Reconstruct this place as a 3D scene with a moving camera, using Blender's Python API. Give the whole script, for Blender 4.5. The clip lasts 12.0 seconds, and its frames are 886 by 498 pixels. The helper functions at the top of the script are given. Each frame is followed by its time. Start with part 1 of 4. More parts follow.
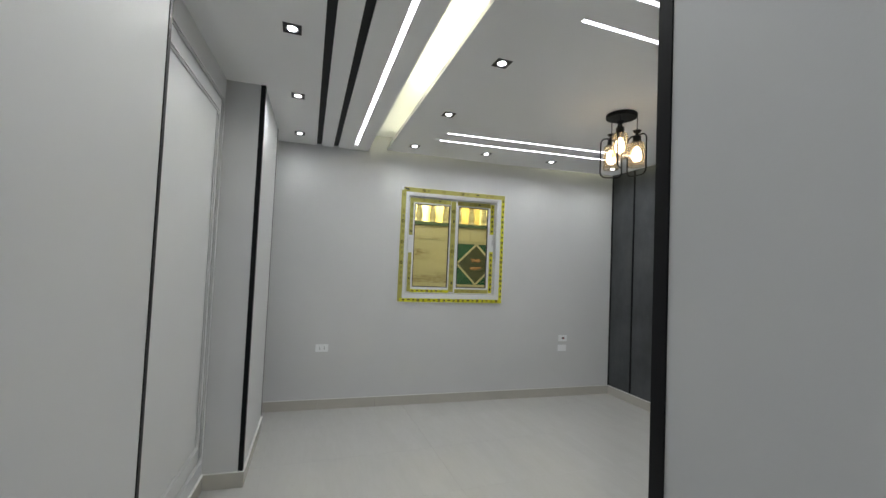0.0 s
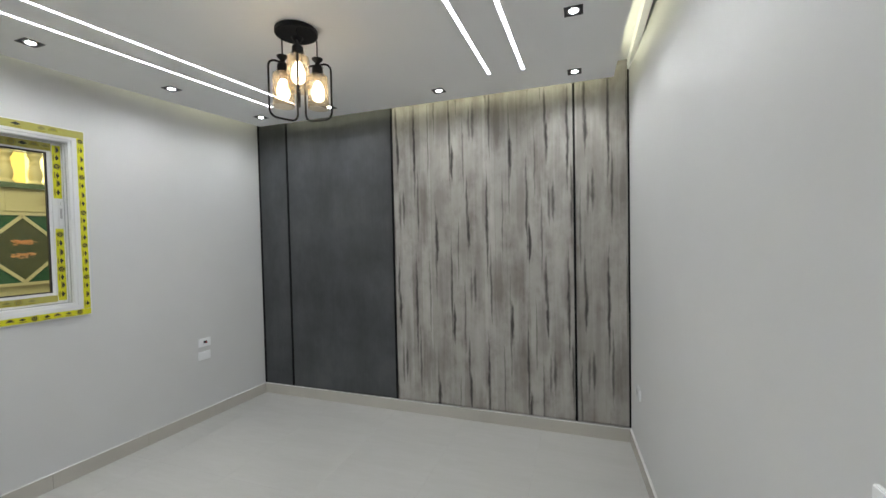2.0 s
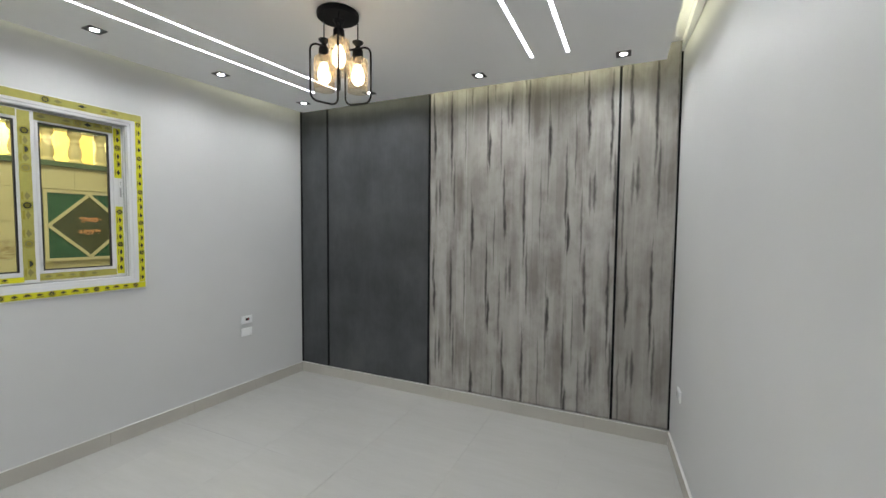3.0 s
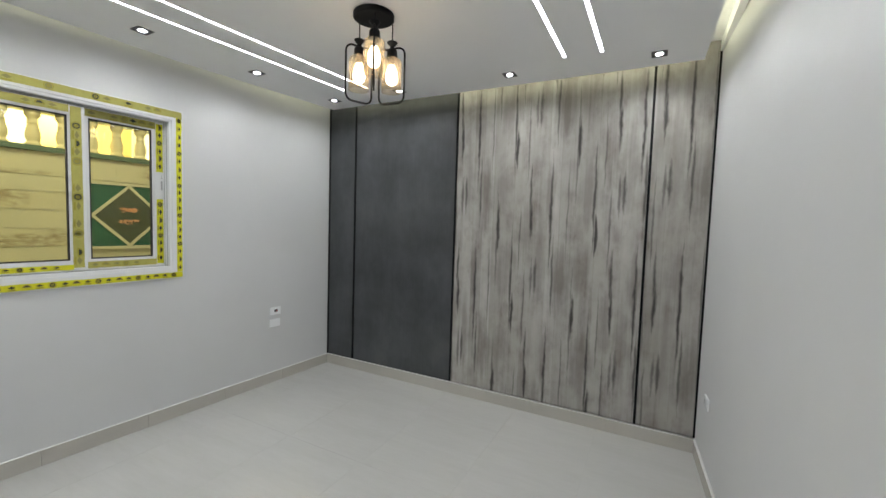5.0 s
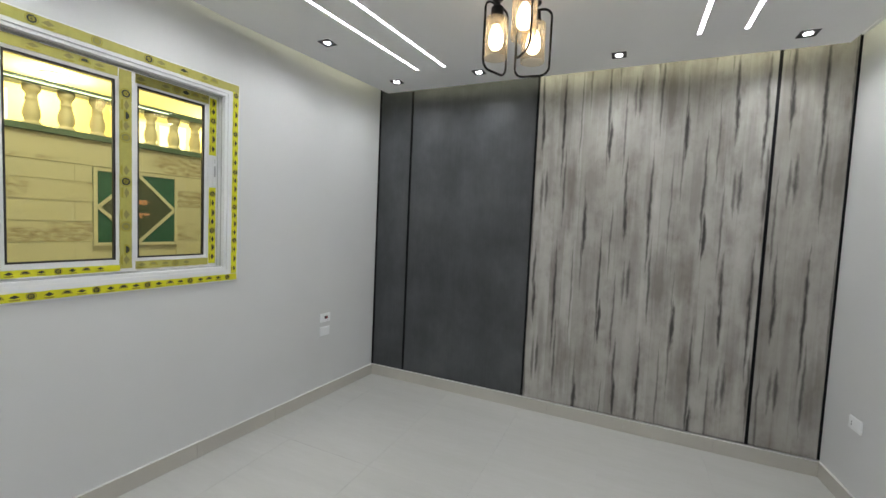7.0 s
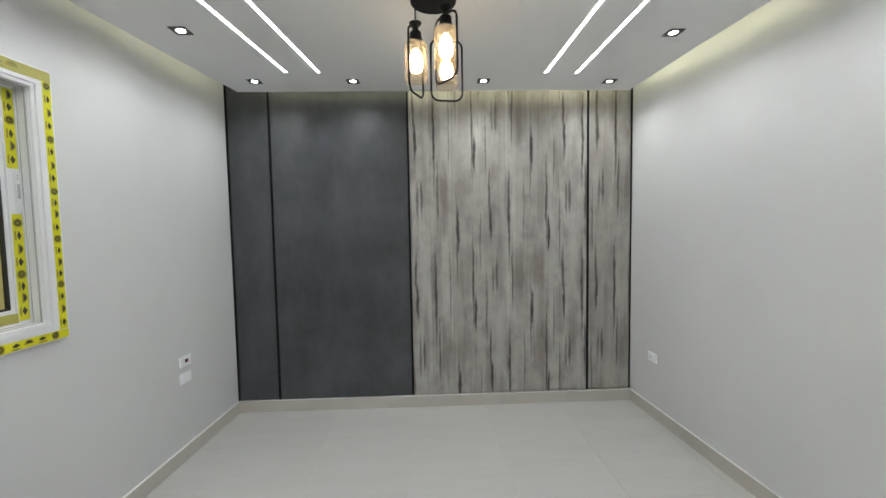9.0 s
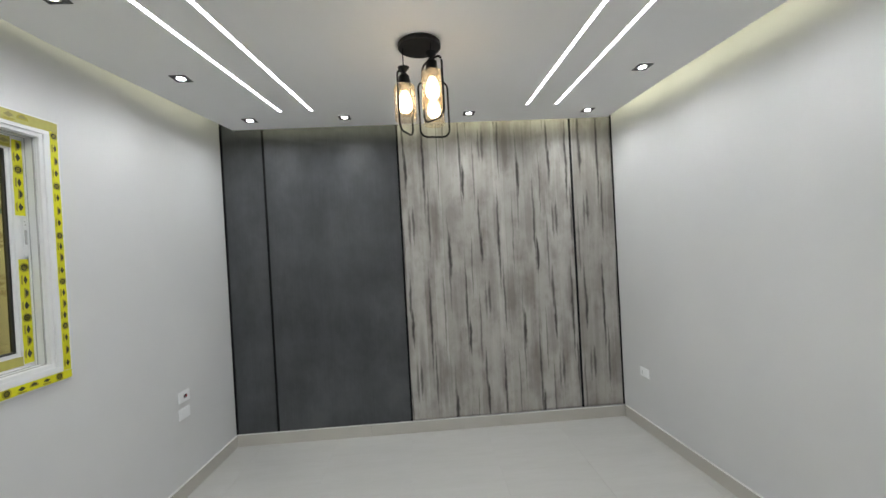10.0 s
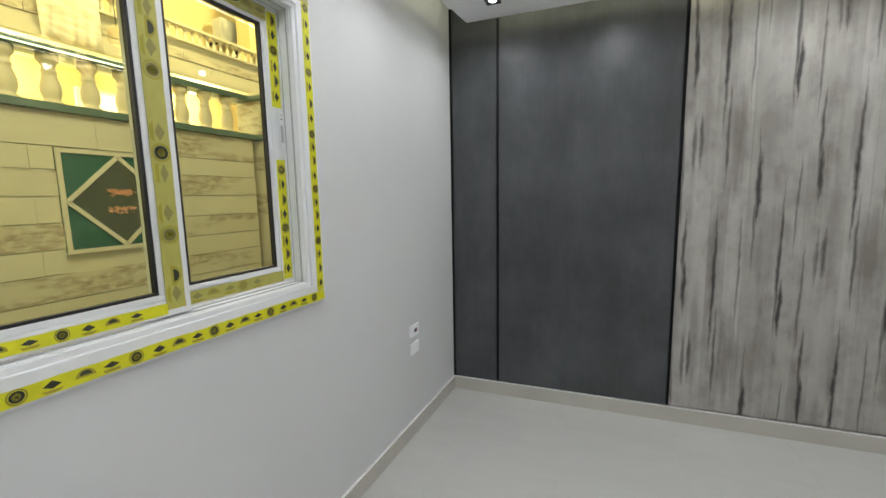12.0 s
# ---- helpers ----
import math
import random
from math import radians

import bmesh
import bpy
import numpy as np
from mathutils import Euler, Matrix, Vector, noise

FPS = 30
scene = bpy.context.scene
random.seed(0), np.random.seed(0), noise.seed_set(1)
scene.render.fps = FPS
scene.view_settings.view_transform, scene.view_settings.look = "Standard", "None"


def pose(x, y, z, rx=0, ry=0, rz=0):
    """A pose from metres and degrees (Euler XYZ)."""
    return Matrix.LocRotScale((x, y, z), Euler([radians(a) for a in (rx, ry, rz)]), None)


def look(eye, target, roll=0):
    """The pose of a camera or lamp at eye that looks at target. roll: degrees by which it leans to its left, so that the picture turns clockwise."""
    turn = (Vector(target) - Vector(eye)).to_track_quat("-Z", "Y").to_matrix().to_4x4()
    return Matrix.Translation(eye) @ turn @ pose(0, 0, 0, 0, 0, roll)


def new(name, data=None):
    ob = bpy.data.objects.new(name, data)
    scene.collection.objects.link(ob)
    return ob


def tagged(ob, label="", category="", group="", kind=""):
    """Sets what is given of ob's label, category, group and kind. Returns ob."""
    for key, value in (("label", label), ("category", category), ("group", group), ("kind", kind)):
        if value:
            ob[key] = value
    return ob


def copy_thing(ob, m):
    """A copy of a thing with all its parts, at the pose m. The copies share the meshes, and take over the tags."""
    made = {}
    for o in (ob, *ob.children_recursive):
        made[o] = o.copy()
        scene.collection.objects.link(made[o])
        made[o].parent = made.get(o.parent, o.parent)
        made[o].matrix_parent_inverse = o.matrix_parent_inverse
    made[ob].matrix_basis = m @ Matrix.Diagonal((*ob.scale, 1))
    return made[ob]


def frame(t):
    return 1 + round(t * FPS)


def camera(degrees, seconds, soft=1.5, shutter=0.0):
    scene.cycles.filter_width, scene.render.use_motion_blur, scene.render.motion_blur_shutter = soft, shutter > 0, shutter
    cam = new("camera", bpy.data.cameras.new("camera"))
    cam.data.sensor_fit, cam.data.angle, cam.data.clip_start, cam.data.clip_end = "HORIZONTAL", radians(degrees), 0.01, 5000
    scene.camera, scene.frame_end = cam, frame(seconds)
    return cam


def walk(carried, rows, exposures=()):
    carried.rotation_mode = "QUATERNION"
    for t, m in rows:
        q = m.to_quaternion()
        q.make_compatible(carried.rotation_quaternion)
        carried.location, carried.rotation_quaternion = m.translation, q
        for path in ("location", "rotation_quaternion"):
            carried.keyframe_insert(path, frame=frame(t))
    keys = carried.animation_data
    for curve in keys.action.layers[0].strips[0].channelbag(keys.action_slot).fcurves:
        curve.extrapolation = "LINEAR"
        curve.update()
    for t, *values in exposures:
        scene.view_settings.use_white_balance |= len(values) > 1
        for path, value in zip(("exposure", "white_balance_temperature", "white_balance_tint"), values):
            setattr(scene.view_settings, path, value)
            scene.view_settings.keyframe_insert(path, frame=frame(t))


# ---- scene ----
cam = camera(95.6, 12.0)
PATH = [
    (0, (1.112, 2.277, 1.576), (1.663, 4.198, 1.654), 2.45),
    (0.3, (1.235, 2.508, 1.600), (1.768, 4.432, 1.509), 1.9),
    (0.5, (1.309, 2.630, 1.574), (1.890, 4.547, 1.411), 2.5),
    (0.8, (1.340, 2.880, 1.588), (2.125, 4.715, 1.435), 2.2),
    (1, (1.355, 2.992, 1.592), (2.330, 4.732, 1.451), 2.8),
    (1.5, (1.428, 3.202, 1.620), (3.142, 4.232, 1.587), -0.8),
    (2, (1.486, 3.260, 1.638), (3.326, 4.043, 1.580), -1.2),
    (2.5, (1.508, 3.285, 1.630), (3.289, 4.191, 1.549), -0.6),
    (3, (1.514, 3.260, 1.615), (3.274, 4.204, 1.511), 0.5),
    (3.2, (1.505, 3.270, 1.606), (3.273, 4.207, 1.533), 0.6),
    (4.8, (1.481, 3.275, 1.642), (3.237, 4.224, 1.520), 2.1),
    (5, (1.469, 3.290, 1.633), (3.179, 4.319, 1.508), 1.8),
    (5.5, (1.392, 3.402, 1.562), (2.890, 4.691, 1.256), 3.3),
    (6, (1.405, 3.665, 1.531), (2.926, 4.957, 1.398), 4.4),
    (6.5, (1.430, 3.937, 1.577), (3.069, 5.082, 1.518), 4.6),
    (6.7, (1.401, 4.037, 1.577), (3.109, 5.074, 1.486), 3.7),
    (8.3, (1.369, 4.837, 1.640), (3.261, 5.482, 1.565), -0.4),
    (8.5, (1.336, 4.841, 1.657), (3.289, 5.264, 1.579), -0.1),
    (9, (1.190, 4.789, 1.671), (3.186, 4.838, 1.550), -1.0),
    (9.5, (1.100, 4.780, 1.714), (3.099, 4.810, 1.703), -2.7),
    (10, (1.092, 4.792, 1.710), (3.092, 4.798, 1.694), -3.1),
    (10.5, (1.112, 4.827, 1.706), (3.111, 4.853, 1.711), -2.8),
    (11, (1.228, 4.887, 1.663), (3.225, 4.846, 1.571), 0.9),
    (11.5, (1.543, 5.100, 1.620), (3.509, 5.440, 1.481), 0.7),
    (12, (1.735, 5.518, 1.590), (3.548, 6.322, 1.333), -1.05),
]
walk(cam, [(t, look(eye, target, roll)) for t, eye, target, roll in PATH], [(0.0, -0.54), (0.8, -0.57), (1.5, -0.31), (2.2, -0.18), (5.5, -0.17), (8.3, -0.12), (9.5, -0.06), (11.0, -0.06), (11.5, 0.0), (12.0, -0.11)])

# ---- world and sun ----
world = bpy.data.worlds.new("world")
scene.world = world
world.use_nodes = True
wn = world.node_tree.nodes
wl = world.node_tree.links
sky = wn.new("ShaderNodeTexSky")
sky.sky_type = "NISHITA"
sky.sun_disc = False
sky.sun_elevation = radians(38)
sky.sun_rotation = radians(200)
wn["Background"].inputs["Strength"].default_value = 0.06
wl.new(sky.outputs["Color"], wn["Background"].inputs["Color"])

# ---- plan, in metres ----
CEIL = 2.80           # underside of the main plaster slab
CEIL_SIDE = 2.795     # underside of the lower side strip
TOP = 2.98            # real ceiling over the plaster
YW = 6.75             # face of the window wall
SKIRT = 0.106
SKEW = 0.065          # the panelled wall is this much out of square


def axes(ox, oy, dx, dy):
    """A frame on a wall: x runs along it, y into the wall, z up."""
    d = Vector((dx, dy, 0)).normalized()
    return Matrix(((d.x, -d.y, 0, ox), (d.y, d.x, 0, oy), (0, 0, 1, 0), (0, 0, 0, 1)))


PANEL_WALL = axes(4.70, YW, SKEW, -1)
SOUTH_WALL = axes(4.925, 3.143, -1, -0.1213)
PANEL_LEN = 3.614
JAMB = (1.548, 2.727)   # end of the south wall
SIDE_SKEW = 0.042       # lean of the grooves and the light channel


# ---- mesh helpers ----
def box(bm, x0, x1, y0, y1, z0, z1, m=None):
    vs = [bm.verts.new((x, y, z)) for x in (x0, x1) for y in (y0, y1) for z in (z0, z1)]
    if m is not None:
        for v in vs:
            v.co = m @ v.co
    for f in ((0, 1, 3, 2), (4, 6, 7, 5), (0, 4, 5, 1), (2, 3, 7, 6), (0, 2, 6, 4), (1, 5, 7, 3)):
        bm.faces.new([vs[i] for i in f])
    return vs


def prism(bm, pts, z0, z1):
    lo = [bm.verts.new((x, y, z0)) for x, y in pts]
    hi = [bm.verts.new((x, y, z1)) for x, y in pts]
    n = len(pts)
    bm.faces.new(lo[::-1])
    bm.faces.new(hi)
    for i in range(n):
        bm.faces.new((lo[i], lo[(i + 1) % n], hi[(i + 1) % n], hi[i]))


def lathe(bm, profile, cx=0.0, cy=0.0, n=24, close=False):
    """Turns a profile of (radius, z) about a vertical line."""
    rings = []
    for r, z in profile:
        if r < 1e-5:
            rings.append([bm.verts.new((cx, cy, z))])
        else:
            rings.append([bm.verts.new((cx + r * math.cos(2 * math.pi * i / n), cy + r * math.sin(2 * math.pi * i / n), z)) for i in range(n)])
    pairs = list(zip(rings, rings[1:]))
    if close:
        pairs.append((rings[-1], rings[0]))
    for a, b in pairs:
        for i in range(n):
            j = (i + 1) % n
            if len(a) == 1 and len(b) == 1:
                continue
            if len(a) == 1:
                bm.faces.new((a[0], b[j], b[i]))
            elif len(b) == 1:
                bm.faces.new((a[i], a[j], b[0]))
            else:
                bm.faces.new((a[i], a[j], b[j], b[i]))


def tube(bm, pts, r, n=8, closed=False):
    """A round bar along a line of points."""
    pts = [Vector(p) for p in pts]
    k = len(pts)
    rings = []
    for i, p in enumerate(pts):
        a = pts[(i - 1) % k] if closed or i else p
        b = pts[(i + 1) % k] if closed or i < k - 1 else p
        d = (b - a).normalized()
        side = d.cross(Vector((0.31, 0.22, 0.93)))
        if side.length < 0.05:
            side = d.cross(Vector((1, 0, 0)))
        side.normalize()
        up = d.cross(side).normalized()
        rings.append([bm.verts.new(p + r * (math.cos(2 * math.pi * j / n) * side + math.sin(2 * math.pi * j / n) * up)) for j in range(n)])
    for i in range(k if closed else k - 1):
        a, b = rings[i], rings[(i + 1) % k]
        for j in range(n):
            bm.faces.new((a[j], a[(j + 1) % n], b[(j + 1) % n], b[j]))
    if not closed:
        bm.faces.new(rings[0][::-1])
        bm.faces.new(rings[-1])


def part(name, bm, material, parent=None, label="", smooth=False, bevel=0.0, kind="", category="", group="", m=None):
    if bevel:
        bmesh.ops.bevel(bm, geom=[e for e in bm.edges], offset=bevel, segments=2, affect="EDGES", clamp_overlap=True)
    bmesh.ops.recalc_face_normals(bm, faces=bm.faces)
    me = bpy.data.meshes.new(name)
    bm.to_mesh(me)
    bm.free()
    if smooth:
        for p in me.polygons:
            p.use_smooth = True
    me.materials.append(material)
    ob = new(name, me)
    if parent is not None:
        ob.parent = parent
    if m is not None:
        ob.matrix_basis = m
    return tagged(ob, label, category, group, kind)


def thing(name, m, label, category, group=""):
    ob = new(name)
    ob.empty_display_size = 0.1
    ob.matrix_basis = m
    return tagged(ob, label, category, group)


# ---- materials ----
def material(name, color=(0.8, 0.8, 0.8), rough=0.5, metal=0.0, **extra):
    mat = bpy.data.materials.new(name)
    mat.use_nodes = True
    b = mat.node_tree.nodes["Principled BSDF"]
    b.inputs["Base Color"].default_value = (*color, 1)
    b.inputs["Roughness"].default_value = rough
    b.inputs["Metallic"].default_value = metal
    for key, value in extra.items():
        b.inputs[key.replace("_", " ")].default_value = value
    return mat


class Net:
    """Short hand for the nodes of one material."""

    def __init__(self, mat):
        self.t = mat.node_tree
        self.b = self.t.nodes["Principled BSDF"]
        self.coord = self.t.nodes.new("ShaderNodeTexCoord").outputs["Object"]

    def node(self, kind, **props):
        n = self.t.nodes.new(kind)
        for k, v in props.items():
            setattr(n, k, v)
        return n

    def link(self, a, b):
        self.t.links.new(a, b)

    def mapped(self, scale, rot=(0, 0, 0)):
        n = self.node("ShaderNodeMapping")
        n.inputs["Scale"].default_value = scale
        n.inputs["Rotation"].default_value = rot
        self.link(self.coord, n.inputs["Vector"])
        return n.outputs["Vector"]

    def noise(self, vec, scale, detail=4.0, rough=0.55):
        n = self.node("ShaderNodeTexNoise")
        n.inputs["Scale"].default_value = scale
        n.inputs["Detail"].default_value = detail
        n.inputs["Roughness"].default_value = rough
        self.link(vec, n.inputs["Vector"])
        return n.outputs["Fac"]

    def ramp(self, fac, *stops):
        n = self.node("ShaderNodeValToRGB")
        els = n.color_ramp.elements
        els[0].position, els[0].color = stops[0][0], (*stops[0][1], 1)
        els[1].position, els[1].color = stops[-1][0], (*stops[-1][1], 1)
        for p, c in stops[1:-1]:
            els.new(p).color = (*c, 1)
        self.link(fac, n.inputs["Fac"])
        return n.outputs["Color"]

    def math(self, op, a, b=None, c=None, clamp=False):
        n = self.node("ShaderNodeMath", operation=op, use_clamp=clamp or c is True)
        for i, v in enumerate((a, b, None if c is True else c)):
            if v is None:
                continue
            if isinstance(v, (int, float)):
                n.inputs[i].default_value = v
            else:
                self.link(v, n.inputs[i])
        return n.outputs["Value"]

    def wrap(self, a, low, high):
        return self.math("WRAP", a, high, low)

    def mix(self, fac, a, b, blend="MIX"):
        n = self.node("ShaderNodeMix", data_type="RGBA", blend_type=blend)
        for i, v in ((0, fac), (6, a), (7, b)):
            if isinstance(v, (int, float)):
                n.inputs[i].default_value = v
            elif isinstance(v, tuple):
                n.inputs[i].default_value = (*v, 1)
            else:
                self.link(v, n.inputs[i])
        return n.outputs[2]

    def bump(self, height, strength, distance=0.002):
        n = self.node("ShaderNodeBump")
        n.inputs["Strength"].default_value = strength
        n.inputs["Distance"].default_value = distance
        self.link(height, n.inputs["Height"])
        self.link(n.outputs["Normal"], self.b.inputs["Normal"])

    def color(self, c):
        self.link(c, self.b.inputs["Base Color"])

    def rough(self, c):
        self.link(c, self.b.inputs["Roughness"])


def painted(name, base, rough=0.5, vary=0.03):
    mat = material(name, base, rough)
    n = Net(mat)
    a = n.noise(n.coord, 1.3, 3)
    c = n.ramp(a, (0.3, tuple(v * (1 - vary) for v in base)), (0.7, tuple(min(1, v * (1 + vary)) for v in base)))
    n.color(c)
    fine = n.noise(n.coord, 160, 3)
    roller = n.noise(n.coord, 28, 4)
    n.bump(n.math("ADD", fine, n.math("MULTIPLY", roller, 1.5)), 0.12, 0.0012)
    n.rough(n.math("ADD", n.math("MULTIPLY", a, 0.12), rough - 0.06))
    return mat


def floor_tile():
    mat = material("polished_porcelain", (0.52, 0.53, 0.51), 0.16)
    n = Net(mat)
    geo = n.node("ShaderNodeObjectInfo").outputs["Random"]
    off = n.node("ShaderNodeVectorMath", operation="ADD")
    n.link(n.mapped((0.8, 4.2, 1), (0, 0, 0.08)), off.inputs[0])
    comb = n.node("ShaderNodeCombineXYZ")
    n.link(n.math("MULTIPLY", geo, 37.0), comb.inputs["X"])
    n.link(comb.outputs["Vector"], off.inputs[1])
    big = n.noise(off.outputs["Vector"], 1.6, 6, 0.6)
    streak = n.noise(off.outputs["Vector"], 7.0, 5, 0.65)
    c = n.ramp(n.math("ADD", n.math("MULTIPLY", big, 0.6), n.math("MULTIPLY", streak, 0.4)),
               (0.34, (0.470, 0.467, 0.446)), (0.5, (0.487, 0.486, 0.467)), (0.68, (0.508, 0.508, 0.491)))
    n.color(c)
    n.rough(n.math("ADD", n.math("MULTIPLY", n.noise(n.coord, 9, 4), 0.12), 0.13))
    n.bump(n.noise(n.coord, 6, 2), 0.02, 0.002)
    return mat


# the laminate's print: middle, top, foot, half width and depth of its dark streaks and soft clouds
REPEAT_X, REPEAT_Z = 0.675, 1.44
WOOD_STREAKS = [
    (1.805, 1.57, 0.459, 0.0174, 1), (1.834, 0.893, 0.096, 0.0135, 0.75), (2.013, 1.86, 1.367, 0.0222, 1.2),
    (2.003, 2.101, 0.99, 0.0126, 0.65), (2.148, 1.715, 0.604, 0.0145, 0.9), (2.167, 1.063, 0.652, 0.0193, 1.2),
    (2.302, 2.222, 1.666, 0.0155, 0.85), (2.312, 1.918, 1.473, 0.0193, 1.1), (2.365, 1.401, 1, 0.0213, 0.8),
    (1.655, 2.101, 1.691, 0.0174, 0.65), (2.269, 1.328, 0.507, 0.0116, 0.65), (1.94, 1.546, 0.555, 0.0097, 0.6),
    (2.216, 1.908, 1.135, 0.0097, 0.6)]
WOOD_CLOUDS = [
    (1.897, 0.821, 0.145, 0.1159, 0.7), (1.786, 1.473, 0.942, 0.058, 0.5), (2.1, 1.546, 0.893, 0.1014, 0.5),
    (2.051, 2.188, 1.763, 0.1063, 0.45), (2.269, 1.884, 1.256, 0.0676, 0.4), (1.718, 1.087, 0.265, 0.0725, 0.4)]


def weathered_wood():
    mat = material("weathered_wood_laminate", (0.4, 0.38, 0.35), 0.5)
    n = Net(mat)
    sep = n.node("ShaderNodeSeparateXYZ")
    n.link(n.coord, sep.inputs[0])

    def white(v):
        q = n.node("ShaderNodeTexWhiteNoise", noise_dimensions="1D")
        n.link(v, q.inputs["W"])
        return q.outputs["Value"]

    def vec(x, y, z):
        c = n.node("ShaderNodeCombineXYZ")
        for s, v in zip("XYZ", (x, y, z)):
            n.link(v, c.inputs[s])
        return c.outputs["Vector"]

    X, Z = sep.outputs["X"], sep.outputs["Z"]
    wav = n.noise(n.mapped((2.0, 1, 1.6)), 3.0, 4)
    wide = 0.098
    col = n.math("DIVIDE", n.math("ADD", X, n.math("MULTIPLY", n.math("SUBTRACT", wav, 0.5), 0.012)), wide)
    idx = n.math("FLOOR", col)
    frac = n.math("SUBTRACT", col, idx)
    r0 = white(idx)
    fine = n.noise(vec(n.math("MULTIPLY", X, 60.0), n.math("MULTIPLY", r0, 40.0), n.math("ADD", n.math("MULTIPLY", Z, 1.6), n.math("MULTIPLY", r0, 11.0))), 1.2, 6, 0.6)
    mid = n.noise(vec(n.math("MULTIPLY", X, 18.0), n.math("MULTIPLY", r0, 23.0), n.math("MULTIPLY", Z, 1.3)), 1.0, 4, 0.55)
    tall = n.noise(vec(n.math("MULTIPLY", X, 7.0), n.math("MULTIPLY", r0, 9.0), n.math("ADD", n.math("MULTIPLY", Z, 1.0), n.math("MULTIPLY", r0, 5.0))), 1.0, 3, 0.5)
    cloud = n.noise(n.mapped((5.5, 1, 3.6)), 1.5, 5, 0.6)
    tone = n.math("ADD", n.math("ADD", n.math("MULTIPLY", fine, 0.10), n.math("MULTIPLY", mid, 0.22)), n.math("ADD", n.math("MULTIPLY", tall, 0.28), n.math("MULTIPLY", cloud, 0.40)))
    base = n.ramp(tone, (0.36, (0.212, 0.190, 0.168)), (0.44, (0.330, 0.315, 0.295)), (0.50, (0.388, 0.375, 0.354)), (0.62, (0.460, 0.449, 0.430)))
    plank = n.mix(1.0, base, n.ramp(r0, (0.0, (0.86, 0.848, 0.828)), (1.0, (1.07, 1.065, 1.06))), "MULTIPLY")
    # brown clouds of the size of a hand's breadth
    smear = n.noise(n.mapped((9.0, 1, 4.5), (0, 0.1, 0)), 1.0, 4, 0.6)
    blot = n.math("MULTIPLY", n.math("SUBTRACT", smear, 0.54), 6.5, True)
    plank = n.mix(n.math("MULTIPLY", blot, 0.38), plank, (0.185, 0.162, 0.14))
    # thin dark seams that come and go between the boards
    edge = n.math("SUBTRACT", 1.0, n.math("MULTIPLY", n.math("SUBTRACT", 0.5, n.math("ABSOLUTE", n.math("SUBTRACT", frac, 0.5))), 11.0), True)
    seam = n.math("MULTIPLY", edge, n.math("MULTIPLY", n.math("SUBTRACT", mid, 0.47), 4.5, True), True)
    plank = n.mix(n.math("MULTIPLY", seam, 0.28), plank, (0.11, 0.10, 0.09))

    def streak(cx, top, bottom, half, depth, edge, ragged):
        """One dark lens of the print; the print repeats, each column dropped by half a length."""
        du = n.wrap(n.math("SUBTRACT", x, cx), -REPEAT_X / 2, REPEAT_X / 2)
        k = n.math("DIVIDE", n.math("SUBTRACT", n.math("SUBTRACT", x, cx), du), REPEAT_X)
        dz = n.wrap(n.math("MULTIPLY_ADD", k, REPEAT_Z / 2, n.math("SUBTRACT", z, (top + bottom) / 2)), -REPEAT_Z / 2, REPEAT_Z / 2)
        a = n.math("MULTIPLY", dz, 2.0 / (top - bottom))
        b = n.math("ABSOLUTE", n.math("DIVIDE", du, half))
        d = n.math("ADD", n.math("MULTIPLY", a, a), n.math("ADD", b, ragged))
        return n.math("MULTIPLY", n.math("MULTIPLY", n.math("SUBTRACT", 1.0, d), edge, True), depth)

    narrow = n.math("GREATER_THAN", X, 3.206)
    x = n.math("SUBTRACT", n.math("ADD", X, n.math("MULTIPLY", n.math("SUBTRACT", wav, 0.5), 0.030)), n.math("MULTIPLY", narrow, 0.304))
    z = n.math("SUBTRACT", Z, n.math("MULTIPLY", narrow, 0.063))
    rag = n.math("ADD", n.math("MULTIPLY", n.math("SUBTRACT", n.noise(n.mapped((30, 1, 12)), 1.0, 4, 0.6), 0.5), 1.3), n.math("MULTIPLY", n.math("SUBTRACT", fine, 0.5), 0.5))
    patchy = n.math("MULTIPLY", n.math("SUBTRACT", n.math("ADD", smear, mid), 1.0), 1.8)
    clouds, marks = None, None
    for row in WOOD_CLOUDS:
        m = streak(*row, 1.1, patchy)
        clouds = m if clouds is None else n.math("MAXIMUM", clouds, m)
    for row in WOOD_STREAKS:
        m = streak(*row, 1.2, rag)
        marks = m if marks is None else n.math("MAXIMUM", marks, m)
    plank = n.mix(n.math("MULTIPLY", narrow, 0.16), plank, (0.20, 0.175, 0.15))
    plank = n.mix(clouds, plank, (0.15, 0.132, 0.115))
    n.color(n.mix(marks, plank, (0.045, 0.041, 0.038)))
    n.bump(n.math("ADD", fine, n.math("MULTIPLY", marks, -0.6)), 0.10, 0.001)
    n.rough(n.math("ADD", n.math("MULTIPLY", fine, 0.2), 0.40))
    return mat


